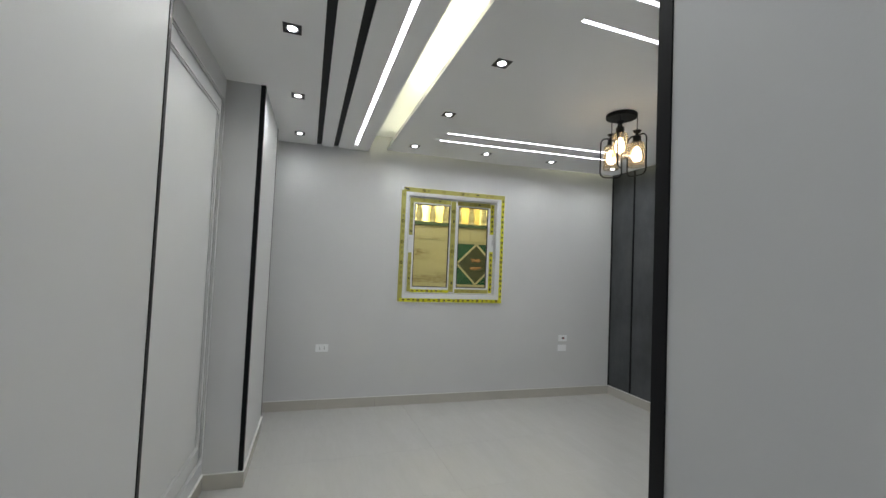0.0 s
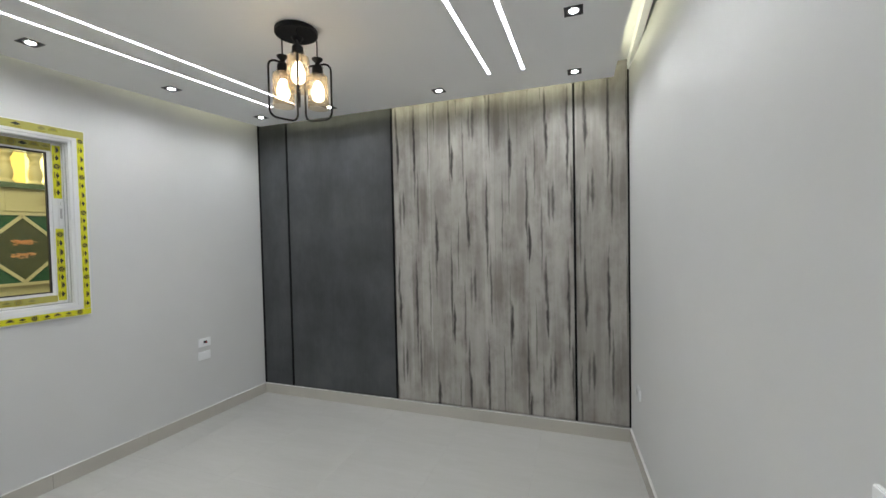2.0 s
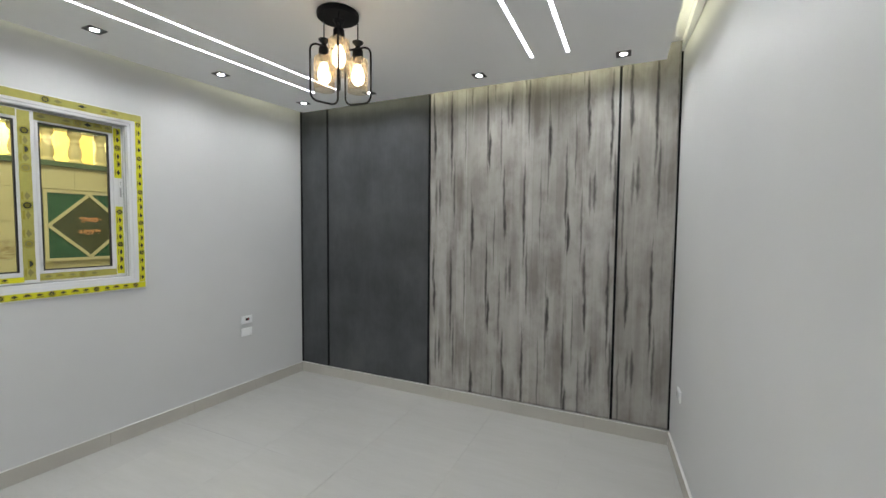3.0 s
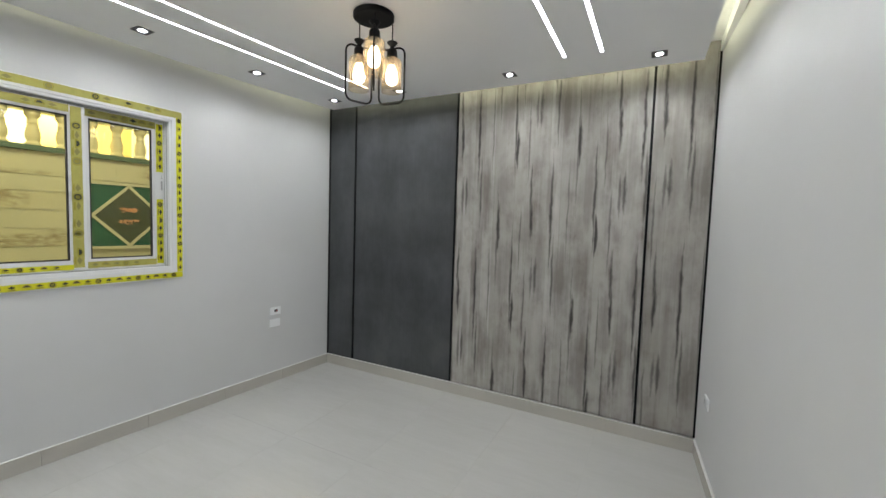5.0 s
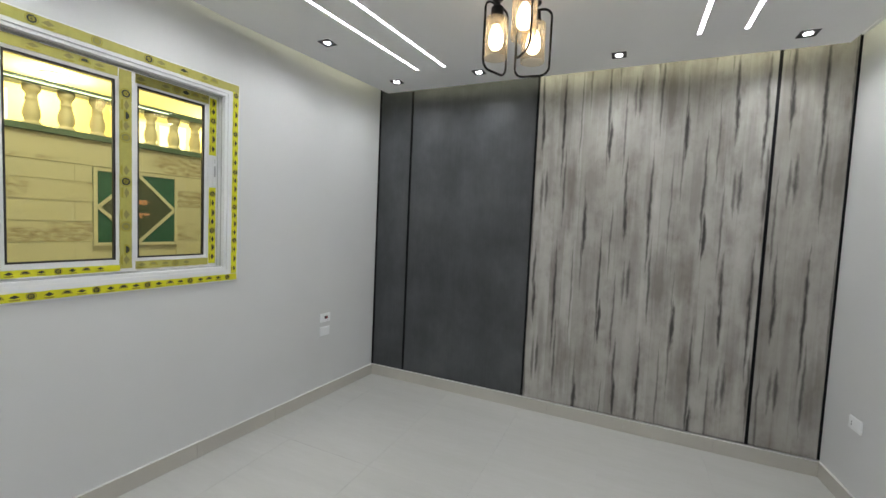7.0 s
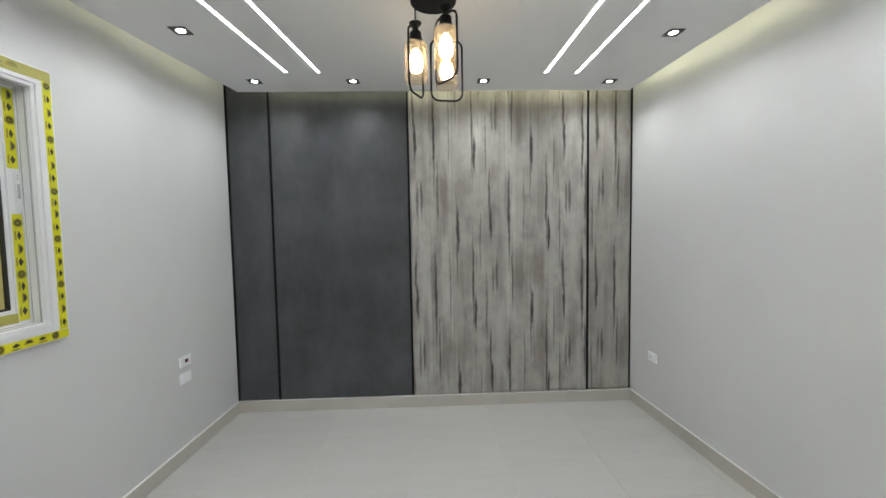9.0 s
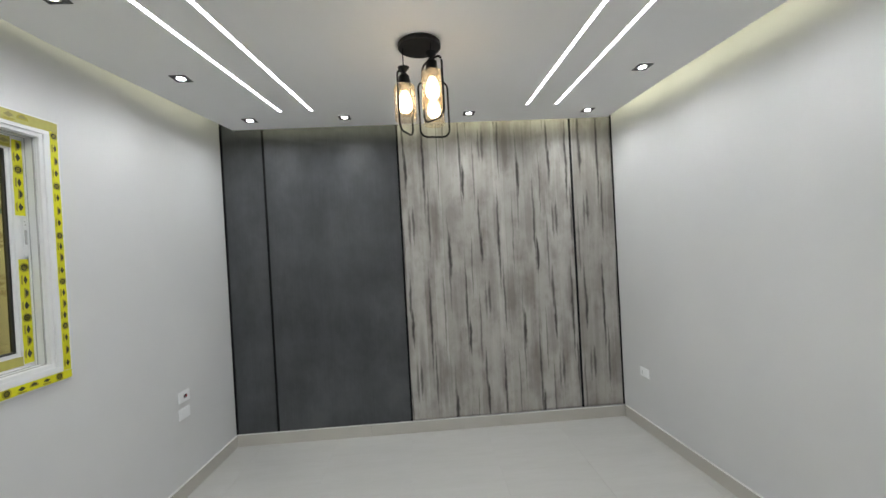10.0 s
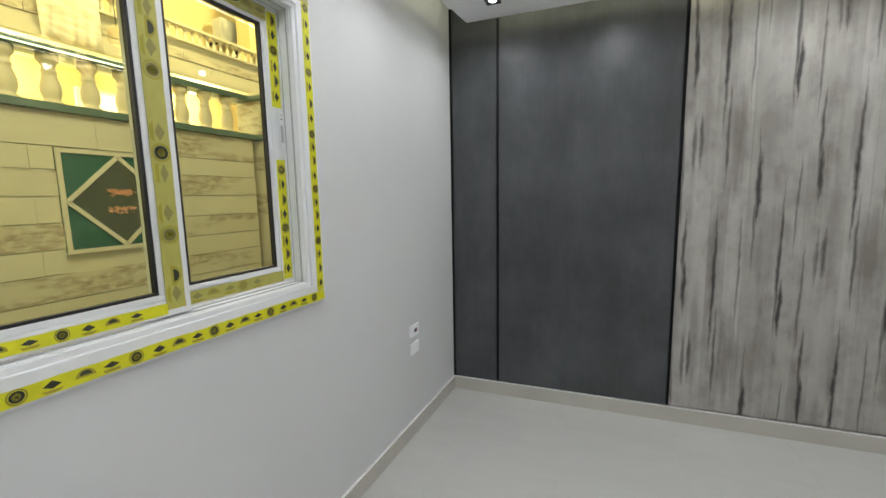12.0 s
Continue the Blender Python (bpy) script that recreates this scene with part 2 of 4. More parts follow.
def dark_wood():
    mat = material("charcoal_laminate", (0.05, 0.05, 0.055), 0.42, Specular_IOR_Level=0.28)
    n = Net(mat)
    g = n.noise(n.mapped((60, 60, 1.6)), 1.5, 6, 0.65)
    h = n.noise(n.mapped((2.2, 2.2, 1.5)), 1.0, 6, 0.65)
    t = n.math("ADD", n.math("MULTIPLY", g, 0.20), n.math("MULTIPLY", h, 0.80))
    n.color(n.ramp(t, (0.36, (0.048, 0.051, 0.055)), (0.50, (0.066, 0.070, 0.075)), (0.64, (0.087, 0.092, 0.098))))
    n.rough(n.math("ADD", n.math("MULTIPLY", g, 0.18), 0.33))
    n.bump(g, 0.12, 0.0008)
    return mat


def glowing(name, color, strength):
    mat = material(name, (0.9, 0.9, 0.9), 0.4)
    b = mat.node_tree.nodes["Principled BSDF"]
    b.inputs["Emission Color"].default_value = (*color, 1)
    b.inputs["Emission Strength"].default_value = strength
    return mat


def clear(name, color, rough=0.0, gloss=0.035, haze=0.0):
    """Thin glass: tinted, see-through, with a mirror's gloss at the surface."""
    mat = bpy.data.materials.new(name)
    mat.use_nodes = True
    t = mat.node_tree
    t.nodes.remove(t.nodes["Principled BSDF"])
    out = t.nodes["Material Output"]
    tr = t.nodes.new("ShaderNodeBsdfTransparent")
    tr.inputs["Color"].default_value = (*color, 1)
    gl = t.nodes.new("ShaderNodeBsdfGlossy")
    gl.inputs["Roughness"].default_value = rough
    lw = t.nodes.new("ShaderNodeLayerWeight")
    lw.inputs["Blend"].default_value = 0.5
    pw = t.nodes.new("ShaderNodeMath")
    pw.operation = "POWER"
    pw.inputs[1].default_value = 4.0
    t.links.new(lw.outputs["Facing"], pw.inputs[0])
    fr = t.nodes.new("ShaderNodeMath")
    fr.operation = "MULTIPLY_ADD"
    fr.inputs[1].default_value = 0.6
    fr.inputs[2].default_value = gloss
    t.links.new(pw.outputs[0], fr.inputs[0])
    mx = t.nodes.new("ShaderNodeMixShader")
    t.links.new(fr.outputs[0], mx.inputs["Fac"])
    t.links.new(tr.outputs[0], mx.inputs[1])
    t.links.new(gl.outputs[0], mx.inputs[2])
    if haze:
        tl = t.nodes.new("ShaderNodeBsdfTranslucent")
        tl.inputs["Color"].default_value = (0.95, 0.80, 0.58, 1)
        hz = t.nodes.new("ShaderNodeMixShader")
        hz.inputs["Fac"].default_value = haze
        t.links.new(mx.outputs[0], hz.inputs[1])
        t.links.new(tl.outputs[0], hz.inputs[2])
        t.links.new(hz.outputs[0], out.inputs["Surface"])
    else:
        t.links.new(mx.outputs[0], out.inputs["Surface"])
    return mat


def stone_row(name, dark, light, scale, spread=0.0):
    """Rough stone; with spread, smooth stone with rough patches in it."""
    mat = material(name, light, 0.6)
    n = Net(mat)
    a = n.noise(n.mapped((1.0, 1, 2.6)), scale * 2.5, 7, 0.72)
    rough = n.ramp(a, (0.40, dark), (0.5, tuple((u + v) / 2 for u, v in zip(dark, light))), (0.58, light))
    if spread:
        where = n.noise(n.mapped((0.8, 1, 3.0)), 1.5, 3)
        n.color(n.mix(n.math("MULTIPLY", n.math("SUBTRACT", where, spread), 12.0, True), light, rough))
    else:
        n.color(rough)
    n.bump(a, 0.5, 0.012)
    return mat


def tape_film(name, base):
    mat = material(name, base, 0.32)
    n = Net(mat)
    a = n.noise(n.coord, 30, 4)
    n.color(n.ramp(a, (0.3, tuple(v * 0.86 for v in base)), (0.7, base)))
    n.bump(n.noise(n.coord, 45, 3), 0.25, 0.001)
    return mat


WHITE = painted("white_wall_paint", (0.625, 0.630, 0.634), 0.48)
CEILING = painted("white_ceiling_paint", (0.89, 0.895, 0.90), 0.6, 0.015)
TILE = floor_tile()
GROUT = material("grey_grout", (0.487, 0.486, 0.467), 0.2)
SKIRTING = painted("beige_marble_skirting", (0.50, 0.48, 0.435), 0.25, 0.06)
SKIRT_TOP = material("white_skirting_edge", (0.72, 0.72, 0.70), 0.4)
BLACK_TRIM = material("black_anodised_trim", (0.006, 0.006, 0.007), 0.45, 0.0, Specular_IOR_Level=0.2)
BLACK_GROOVE = material("matt_black_paint", (0.006, 0.006, 0.008), 0.7)
WOOD = weathered_wood()
DARK = dark_wood()
PVC = painted("white_pvc", (0.74, 0.75, 0.76), 0.3, 0.02)
PVC_GREY = material("grey_pvc_track", (0.42, 0.43, 0.43), 0.4)
GASKET = material("black_rubber_gasket", (0.012, 0.012, 0.012), 0.5)
GLASS = clear("yellow_tinted_glass", (0.91, 0.905, 0.68))
JAR = clear("amber_lamp_glass", (0.975, 0.93, 0.84), 0.03, 0.08, 0.07)
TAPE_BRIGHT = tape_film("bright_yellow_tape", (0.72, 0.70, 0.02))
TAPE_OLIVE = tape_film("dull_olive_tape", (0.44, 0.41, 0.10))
PRINT = material("black_tape_print", (0.03, 0.035, 0.02), 0.5)
PRINT_SOFT = material("faded_tape_print", (0.25, 0.23, 0.07), 0.5)
PRINT_OLIVE = material("olive_tape_print", (0.33, 0.295, 0.03), 0.5)
PLASTIC = material("white_switch_plastic", (0.90, 0.915, 0.93), 0.25)
DARK_HOLE = material("dark_socket_hole", (0.02, 0.02, 0.02), 0.6)
RED = material("red_indicator", (0.35, 0.02, 0.03), 0.4)
BLACK_METAL = material("black_lamp_metal", (0.005, 0.005, 0.006), 0.5, 0.0, Specular_IOR_Level=0.25)
SPOT_FACE = material("black_spot_bezel", (0.02, 0.02, 0.022), 0.3)
CHROME = material("polished_reflector", (0.75, 0.75, 0.77), 0.2, 1.0)
LED_LINE = glowing("white_led_diffuser", (0.91, 0.90, 1.0), 14.0)
SPOT_LENS = glowing("spot_lens", (0.92, 0.95, 1.0), 40.0)
BULB = glowing("warm_bulb", (1.0, 0.88, 0.72), 12.0)

# ---- lamps inside the fittings ----
def spot_lamp(x, y, z, watts=20.0, size=168.0):
    d = bpy.data.lights.new("spot_beam", "SPOT")
    d.energy, d.spot_size, d.spot_blend, d.shadow_soft_size = watts, radians(size), 0.85, 0.03
    d.color = (0.955, 0.985, 0.985)
    ob = new("spot_beam", d)
    ob.matrix_basis = pose(x, y, z - 0.014)
    return ob


# ---- walls, floor and ceilings ----
def shell():
    bm = bmesh.new()
    # window wall with its opening
    x0, x1, z0, z1 = 1.897, 3.132, 1.157, 2.424
    box(bm, -0.6, x0, YW, YW + 0.2, -0.1, 3.1)
    box(bm, x1, 5.2, YW, YW + 0.2, -0.1, 3.1)
    box(bm, x0, x1, YW, YW + 0.2, -0.1, z0)
    box(bm, x0, x1, YW, YW + 0.2, z1, 3.1)
    part("wall_north", bm, WHITE, label="white painted wall with a sliding window in it", kind="structure")
    bm = bmesh.new()
    box(bm, -0.05, PANEL_LEN + 0.3, 0.022, 0.2, -0.1, 3.1, PANEL_WALL)
    part("wall_east", bm, WHITE, label="white plastered wall behind the laminate panels", kind="structure")
    bm = bmesh.new()
    prism(bm, [(4.985, 3.150), JAMB, (JAMB[0], 0.8), (1.75, 0.8), (1.75, 2.5), (5.0, 2.9)], -0.1, 3.1)
    part("wall_south", bm, WHITE, label="plain white painted wall ending at the passage", kind="structure")
    bm = bmesh.new()
    box(bm, 0.2, 0.551, 0.6, 3.85, -0.1, 3.1)
    box(bm, 0.2, 0.378, 3.85, 5.345, -0.1, 3.1)
    prism(bm, [(0.2, 5.345), (0.628, 5.345), (0.600, 6.345), (0.2, 6.345)], -0.1, 3.1)
    box(bm, -0.6, -0.4, 6.0, YW, -0.1, 3.1)
    box(bm, -0.4, 0.2, 6.0, 6.2, -0.1, 3.1)
    part("wall_west", bm, WHITE, label="white wall with a shallow recess and a projecting pillar", kind="structure")
    bm = bmesh.new()
    box(bm, 0.2, 1.8, 0.6, 0.8, -0.1, 3.1)
    part("wall_passage", bm, WHITE, label="white wall closing the passage", kind="structure")
    bm = bmesh.new()
    box(bm, -0.6, 5.3, 0.5, YW + 0.2, TOP, 3.15)
    part("ceiling_structural", bm, CEILING, label="white ceiling above the dropped plaster", kind="structure")


shell()


def slab_x(y, x_at_north):
    return x_at_north + SIDE_SKEW * (YW - y)


def ceilings():
    # main dropped slab, a plate with an upstand at its rim
    bm = bmesh.new()
    pts = [(slab_x(6.64, 1.673), 6.64), (3.05, 6.665), (4.56, 6.558), (4.76, 3.250),
           (3.957, 3.185), (3.02, 3.075), (slab_x(2.95, 1.673), 2.93)]
    prism(bm, pts, CEIL, CEIL + 0.035)
    part("ceiling_main", bm, CEILING, label="white dropped plaster ceiling with spots and light lines", kind="structure")
    # side strip over the entrance side, with two black grooves and a light line cut in
    bm = bmesh.new()
    y0, y1 = 0.7, YW
    cuts = [(0.943, 0.993), (1.115, 1.165)]
    edges = [-0.5] + [v for c in cuts for v in c] + [1.485]
    for a, b in zip(edges[::2], edges[1::2]):
        xa = [a, a] if a < 0 else [slab_x(y0, a), a]
        prism(bm, [(xa[0], y0), (slab_x(y0, b), y0), (b, y1), (xa[1], y1)], CEIL_SIDE, CEIL_SIDE + 0.03)
    # edge of the strip, standing up along the light channel
    a, b = 1.455, 1.485
    prism(bm, [(slab_x(2.93, a), 2.93), (slab_x(2.93, b), 2.93), (b, y1), (a, y1)], CEIL_SIDE + 0.03, TOP)
    prism(bm, [(slab_x(2.9, 1.485), 2.9), (5.0, 3.12), (5.0, 3.16), (slab_x(2.93, 1.485), 2.94)], CEIL + 0.1, TOP)
    prism(bm, [(slab_x(0.7, 1.485), 0.7), (1.79, 0.7), (1.79, 2.9), (slab_x(2.93, 1.485), 2.93)], CEIL_SIDE, CEIL_SIDE + 0.03)
    part("ceiling_side", bm, CEILING, label="white lower ceiling strip with two black grooves", kind="structure")
    for a, b in cuts:
        bm = bmesh.new()
        prism(bm, [(slab_x(y0, a), y0), (slab_x(y0, b), y0), (b, y1), (a, y1)], CEIL_SIDE + 0.018, CEIL_SIDE + 0.03)
        part("ceiling_groove", bm, BLACK_GROOVE, label="matt black recessed groove in the ceiling", kind="structure")


ceilings()
bm = bmesh.new()
box(bm, -0.6, 5.3, 0.5, YW + 0.2, -0.12, -0.0014)
FLOOR = part("floor", bm, GROUT, label="large pale grey polished porcelain tiles with fine joints", kind="structure")


def skirting(name, a, b, h=SKIRT, t=0.012):
    """A skirting board along the foot of a wall from a to b, the room on its left hand side."""
    d = Vector((b[0] - a[0], b[1] - a[1], 0))
    m = axes(a[0], a[1], d.x, d.y)
    bm = bmesh.new()
    lengths = []
    x = 0.0
    while x < d.length - 1e-4:
        e = min(x + 0.6, d.length)
        box(bm, x + 0.0006, e - 0.0006, 0.0, t, 0, h - 0.004, m)
        x = e
    ob = part(name, bm, SKIRTING, label="beige marble skirting with a pale top edge", kind="structure")
    bm = bmesh.new()
    box(bm, 0, d.length, 0.0, t + 0.002, h - 0.004, h, m)
    part("skirting_edge", bm, SKIRT_TOP, ob)


skirting("baseboard_north", (4.69, YW), (0.2, YW))
skirting("baseboard_east", (4.915, 3.15), (4.70, YW - 0.012))
skirting("baseboard_south", (1.56, 2.7348), (4.91, 3.1412))
skirting("baseboard_recess", (0.378, 5.333), (0.378, 3.85))
skirting("baseboard_pillar", (0.640, 5.345), (0.378, 5.345))
skirting("baseboard_pillar_side", (0.600, 6.345), (0.628, 5.345))
skirting("baseboard_west", (0.551, 3.85), (0.551, 0.8))
skirting("baseboard_passage", (JAMB[0], 0.8), JAMB)


# ---- laminate panels on the east wall ----
def panels():
    seams = [0.008, 0.371, 1.579, 3.206, PANEL_LEN - 0.004]
    names = [("charcoal_panel", DARK, "narrow charcoal grey laminate wall panel with fine grain"), ("charcoal_panel", DARK, "wide charcoal grey laminate wall panel with fine grain"),
             ("wood_panel", WOOD, "wide grey weathered wood laminate panel with dark streaks"), ("wood_panel", WOOD, "narrow grey weathered wood laminate panel with dark streaks")]
    for i, (name, mat, label) in enumerate(names):
        bm = bmesh.new()
        a, b = seams[i] + 0.0095, seams[i + 1] - 0.0095
        box(bm, a, b, 0, 0.018, SKIRT + 0.001, TOP - 0.002)
        part(name, bm, mat, label=label, category="wall panel", group="panels on the feature wall", bevel=0.0012, m=PANEL_WALL)
    for i, s in enumerate(seams):
        bm = bmesh.new()
        box(bm, s - 0.009, s + 0.009, -0.004, 0.012, SKIRT + 0.001, TOP - 0.002)
        box(bm, s - 0.009, s - 0.006, -0.0065, -0.004, SKIRT + 0.001, TOP - 0.002)
        box(bm, s + 0.006, s + 0.009, -0.0065, -0.004, SKIRT + 0.001, TOP - 0.002)
        part("panel_trim", bm, BLACK_TRIM, label="thin black metal trim strip between wall panels", category="trim strip", group="trims of the feature wall", m=PANEL_WALL)


panels()


# ---- black corner trims at the passage and the pillar ----
def corner_trim(x, y, sx, sy, top, bottom, name, width=0.022):
    """An angle strip round a corner at x, y; sx and sy say to which sides the wall lies."""
    bm = bmesh.new()
    t = 0.003
    box(bm, min(x - sx * t, x + sx * width), max(x - sx * t, x + sx * width), min(y, y - sy * t), max(y, y - sy * t), bottom, top)
    box(bm, min(x, x - sx * t), max(x, x - sx * t), min(y, y + sy * width), max(y, y + sy * width), bottom, top)
    part(name, bm, BLACK_TRIM, label="black metal angle strip on a white wall corner", category="corner trim", group="corner trims")


corner_trim(JAMB[0], JAMB[1], 1, -1, CEIL_SIDE, 0.107, "corner_trim", 0.020)
corner_trim(0.551, 3.85, -1, -1, CEIL_SIDE, 0.107, "corner_trim", 0.020)
corner_trim(0.628, 5.345, -1, 1, CEIL_SIDE, 0.107, "corner_trim", 0.028)
corner_trim(0.600, 6.345, -1, -1, CEIL_SIDE, 0.107, "corner_trim", 0.010)


# ---- moulding frames on the recess wall ----
def moulding(name, y0, y1, z0, z1, w, label):
    t = thing(name, pose(0.378, y0, z0), label, "wall moulding", "mouldings of the recess")
    h, l = z1 - z0, y1 - y0
    for nm, a in (("bottom_rail", (0, l, 0, w)), ("top_rail", (0, l, h - w, h)), ("side_rail", (0, w, w, h - w)), ("side_rail", (l - w, l, w, h - w))):
        bm = bmesh.new()
        box(bm, 0, 0.006, a[0], a[1], a[2], a[3])
        box(bm, 0.0062, 0.014, a[0] + 0.012, a[1] - 0.012, a[2] + 0.012, a[3] - 0.012)
        part(nm, bm, WHITE, t, bevel=0.003)


moulding("wall_moulding", 3.93, 5.295, 0.195, 2.66, 0.045, "white plaster picture-frame moulding round the recess wall")
moulding("wall_moulding", 4.06, 5.19, 0.325, 2.545, 0.042, "smaller white plaster frame moulding within the recess frame")


# ---- sockets and switches ----
def plate(name, m, w, h, label, holes=(), rocker=0, red=False):
    t = thing(name, m, label, name.replace("_", " "))
    bm = bmesh.new()
    box(bm, -w / 2, w / 2, -0.012, 0, -h / 2, h / 2)
    part("plate", bm, PLASTIC, t, bevel=0.003)
    bm = bmesh.new()
    box(bm, -w / 2 + 0.016, w / 2 - 0.016, -0.0145, -0.012, -h / 2 + 0.014, h / 2 - 0.014)
    part("insert", bm, PLASTIC, t, bevel=0.001)
    for i in range(rocker):
        bm = bmesh.new()
        s = (w - 0.036) / rocker
        box(bm, -w / 2 + 0.018 + i * s + 0.001, -w / 2 + 0.018 + (i + 1) * s - 0.001, -0.018, -0.0145, -h / 2 + 0.017, h / 2 - 0.017)
        part("rocker", bm, PLASTIC, t, bevel=0.001)
    for x, z in holes:
        bm = bmesh.new()
        bmesh.ops.create_cone(bm, cap_ends=True, segments=12, radius1=0.0042, radius2=0.0042, depth=0.002, matrix=Matrix.Translation((x, -0.0148, z)) @ Matrix.Rotation(math.pi / 2, 4, "X"))
        part("hole", bm, DARK_HOLE, t)
    if red:
        bm = bmesh.new()
        box(bm, -0.016, 0.020, -0.0150, -0.0165, -0.010, 0.014)
        part("key_slot", bm, DARK_HOLE, t)
        bm = bmesh.new()
        box(bm, 0.003, 0.018, -0.0185, -0.0166, -0.007, 0.007)
        part("indicator", bm, RED, t, bevel=0.001)
    return t


plate("wall_switch", pose(4.006, YW, 0.718), 0.118, 0.078, "white switch plate with a small dark red indicator above a socket", rocker=0, red=True)
plate("wall_socket", pose(4.001, YW, 0.598), 0.118, 0.078, "white blank socket cover below a switch on a white wall")
plate("wall_socket", pose(1.107, YW, 0.641), 0.130, 0.078, "white double socket plate alone on the window wall", holes=((-0.025, 0.008), (-0.025, -0.008), (0.025, 0.008), (0.025, -0.008)))
plate("wall_socket", SOUTH_WALL @ pose(0.345, 0, 0.515), 0.118, 0.078, "white socket plate near the corner of the feature wall", holes=((-0.022, 0.008), (-0.022, -0.008)))
plate("wall_switch", SOUTH_WALL @ pose(2.60, 0, 1.130), 0.135, 0.13, "white rounded switch plate with rockers near the passage", rocker=2)


# ---- the window ----
def frame_rails(parent, names, mat, x0, x1, z0, z1, w, y0, y1, bevel=0.002):
    """Four mitred-looking bars of width w round a rectangle."""
    for nm, a in zip(names, ((x0, x1, z0, z0 + w), (x0, x1, z1 - w, z1), (x0, x0 + w, z0 + w, z1 - w), (x1 - w, x1, z0 + w, z1 - w))):
        bm = bmesh.new()
        box(bm, a[0], a[1], y0, y1, a[2], a[3])
        part(nm, bm, mat, parent, bevel=bevel)


def tape(x0, x1, z0, z1, y, mat, olive, seed, parent=None):
    """A strip of protective tape with a row of small printed marks."""
    r = random.Random(seed)
    t = thing("masking_tape", pose(x0, y, z0), ("dull olive" if olive else "bright yellow") + " protective tape with dark prints on the window", "protective tape", "tape strips on the window")
    w, h = x1 - x0, z1 - z0
    flat = w > h
    length, wide = (w, h) if flat else (h, w)

    def put(u, v):
        return (u, v) if flat else (v, u)
    bm = bmesh.new()
    n = max(4, int(length / 0.04))
    rows = []
    for i in range(n + 1):
        u = length * i / n
        e = 0.0012
        a = put(u, 0 + r.uniform(-e, e))
        b = put(u, wide + r.uniform(-e, e))
        rows.append((bm.verts.new((a[0], -0.0006 - r.random() * 0.0006, a[1])), bm.verts.new((b[0], -0.0006 - r.random() * 0.0006, b[1]))))
    for p, q in zip(rows, rows[1:]):
        bm.faces.new((p[0], p[1], q[1], q[0]))
    back = bmesh.ops.extrude_face_region(bm, geom=bm.faces[:])
    bmesh.ops.translate(bm, vec=(0, 0.0007, 0), verts=[v for v in back["geom"] if isinstance(v, bmesh.types.BMVert)])
    part("film", bm, mat, t)
    k = 0
    u = 0.03 + r.random() * 0.02
    while u < length - 0.025:
        c = wide * 0.52
        s = wide * 0.30
        kind = k % 4
        dark, soft = bmesh.new(), bmesh.new()
        if kind == 3:
            lathe_ring(dark, put(u, c), s * 1.15, s * 0.55)
            lathe_ring(soft, put(u, c), s * 1.6, s * 1.3)
        elif kind == 0:
            poly(dark, [put(u - s * 1.5, c), put(u, c + s), put(u + s * 1.5, c), put(u, c - s * 0.7)])
            poly(soft, [put(u - s * 1.8, c - s * 0.9), put(u + s * 1.8, c - s * 0.9), put(u + s, c - s * 1.5), put(u - s, c - s * 1.5)])
        elif kind == 1:
            poly(soft, [put(u + s * 1.8 * math.cos(a), c - s * 0.5 + s * 1.7 * math.sin(a)) for a in [math.pi * j / 8 for j in range(9)]])
            poly(dark, [put(u + s * 1.1 * math.cos(a), c - s * 0.1 + s * 1.0 * math.sin(a)) for a in [math.pi * j / 8 for j in range(9)]], 0.0004)
        else:
            poly(dark, [put(u - s * 1.6, c + s * 0.1), put(u, c + s * 0.9), put(u + s * 1.6, c + s * 0.1), put(u, c - s * 0.5)])
            poly(soft, [put(u - s * 1.7, c - s * 0.7), put(u + s * 1.7, c - s * 0.7), put(u + s * 1.4, c - s * 1.3), put(u - s * 1.4, c - s * 1.3)])
        u += 0.054 + r.random() * 0.012
        k += 1
        if olive and r.random() < 0.35:
            dark.free()
            soft.free()
            continue
        part("print_mark", dark, PRINT_SOFT if olive and r.random() < 0.7 else PRINT, t)
        part("print_shade", soft, PRINT_OLIVE, t)
    return t


def poly(bm, pts, lift=0.0):
    bm.faces.new([bm.verts.new((x, -0.0017 - lift, z)) for x, z in pts])


def lathe_ring(bm, c, r1, r0, n=14):
    a = [bm.verts.new((c[0] + r1 * math.cos(2 * math.pi * i / n), -0.0017, c[1] + r1 * math.sin(2 * math.pi * i / n))) for i in range(n)]
    b = [bm.verts.new((c[0] + r0 * math.cos(2 * math.pi * i / n), -0.0017, c[1] + r0 * math.sin(2 * math.pi * i / n))) for i in range(n)]
    for i in range(n):
        bm.faces.new((a[i], a[(i + 1) % n], b[(i + 1) % n], b[i]))
    bm.faces.new([bm.verts.new((c[0] + r0 * 0.6 * math.cos(2 * math.pi * i / n), -0.0017, c[1] + r0 * 0.6 * math.sin(2 * math.pi * i / n))) for i in range(n)])


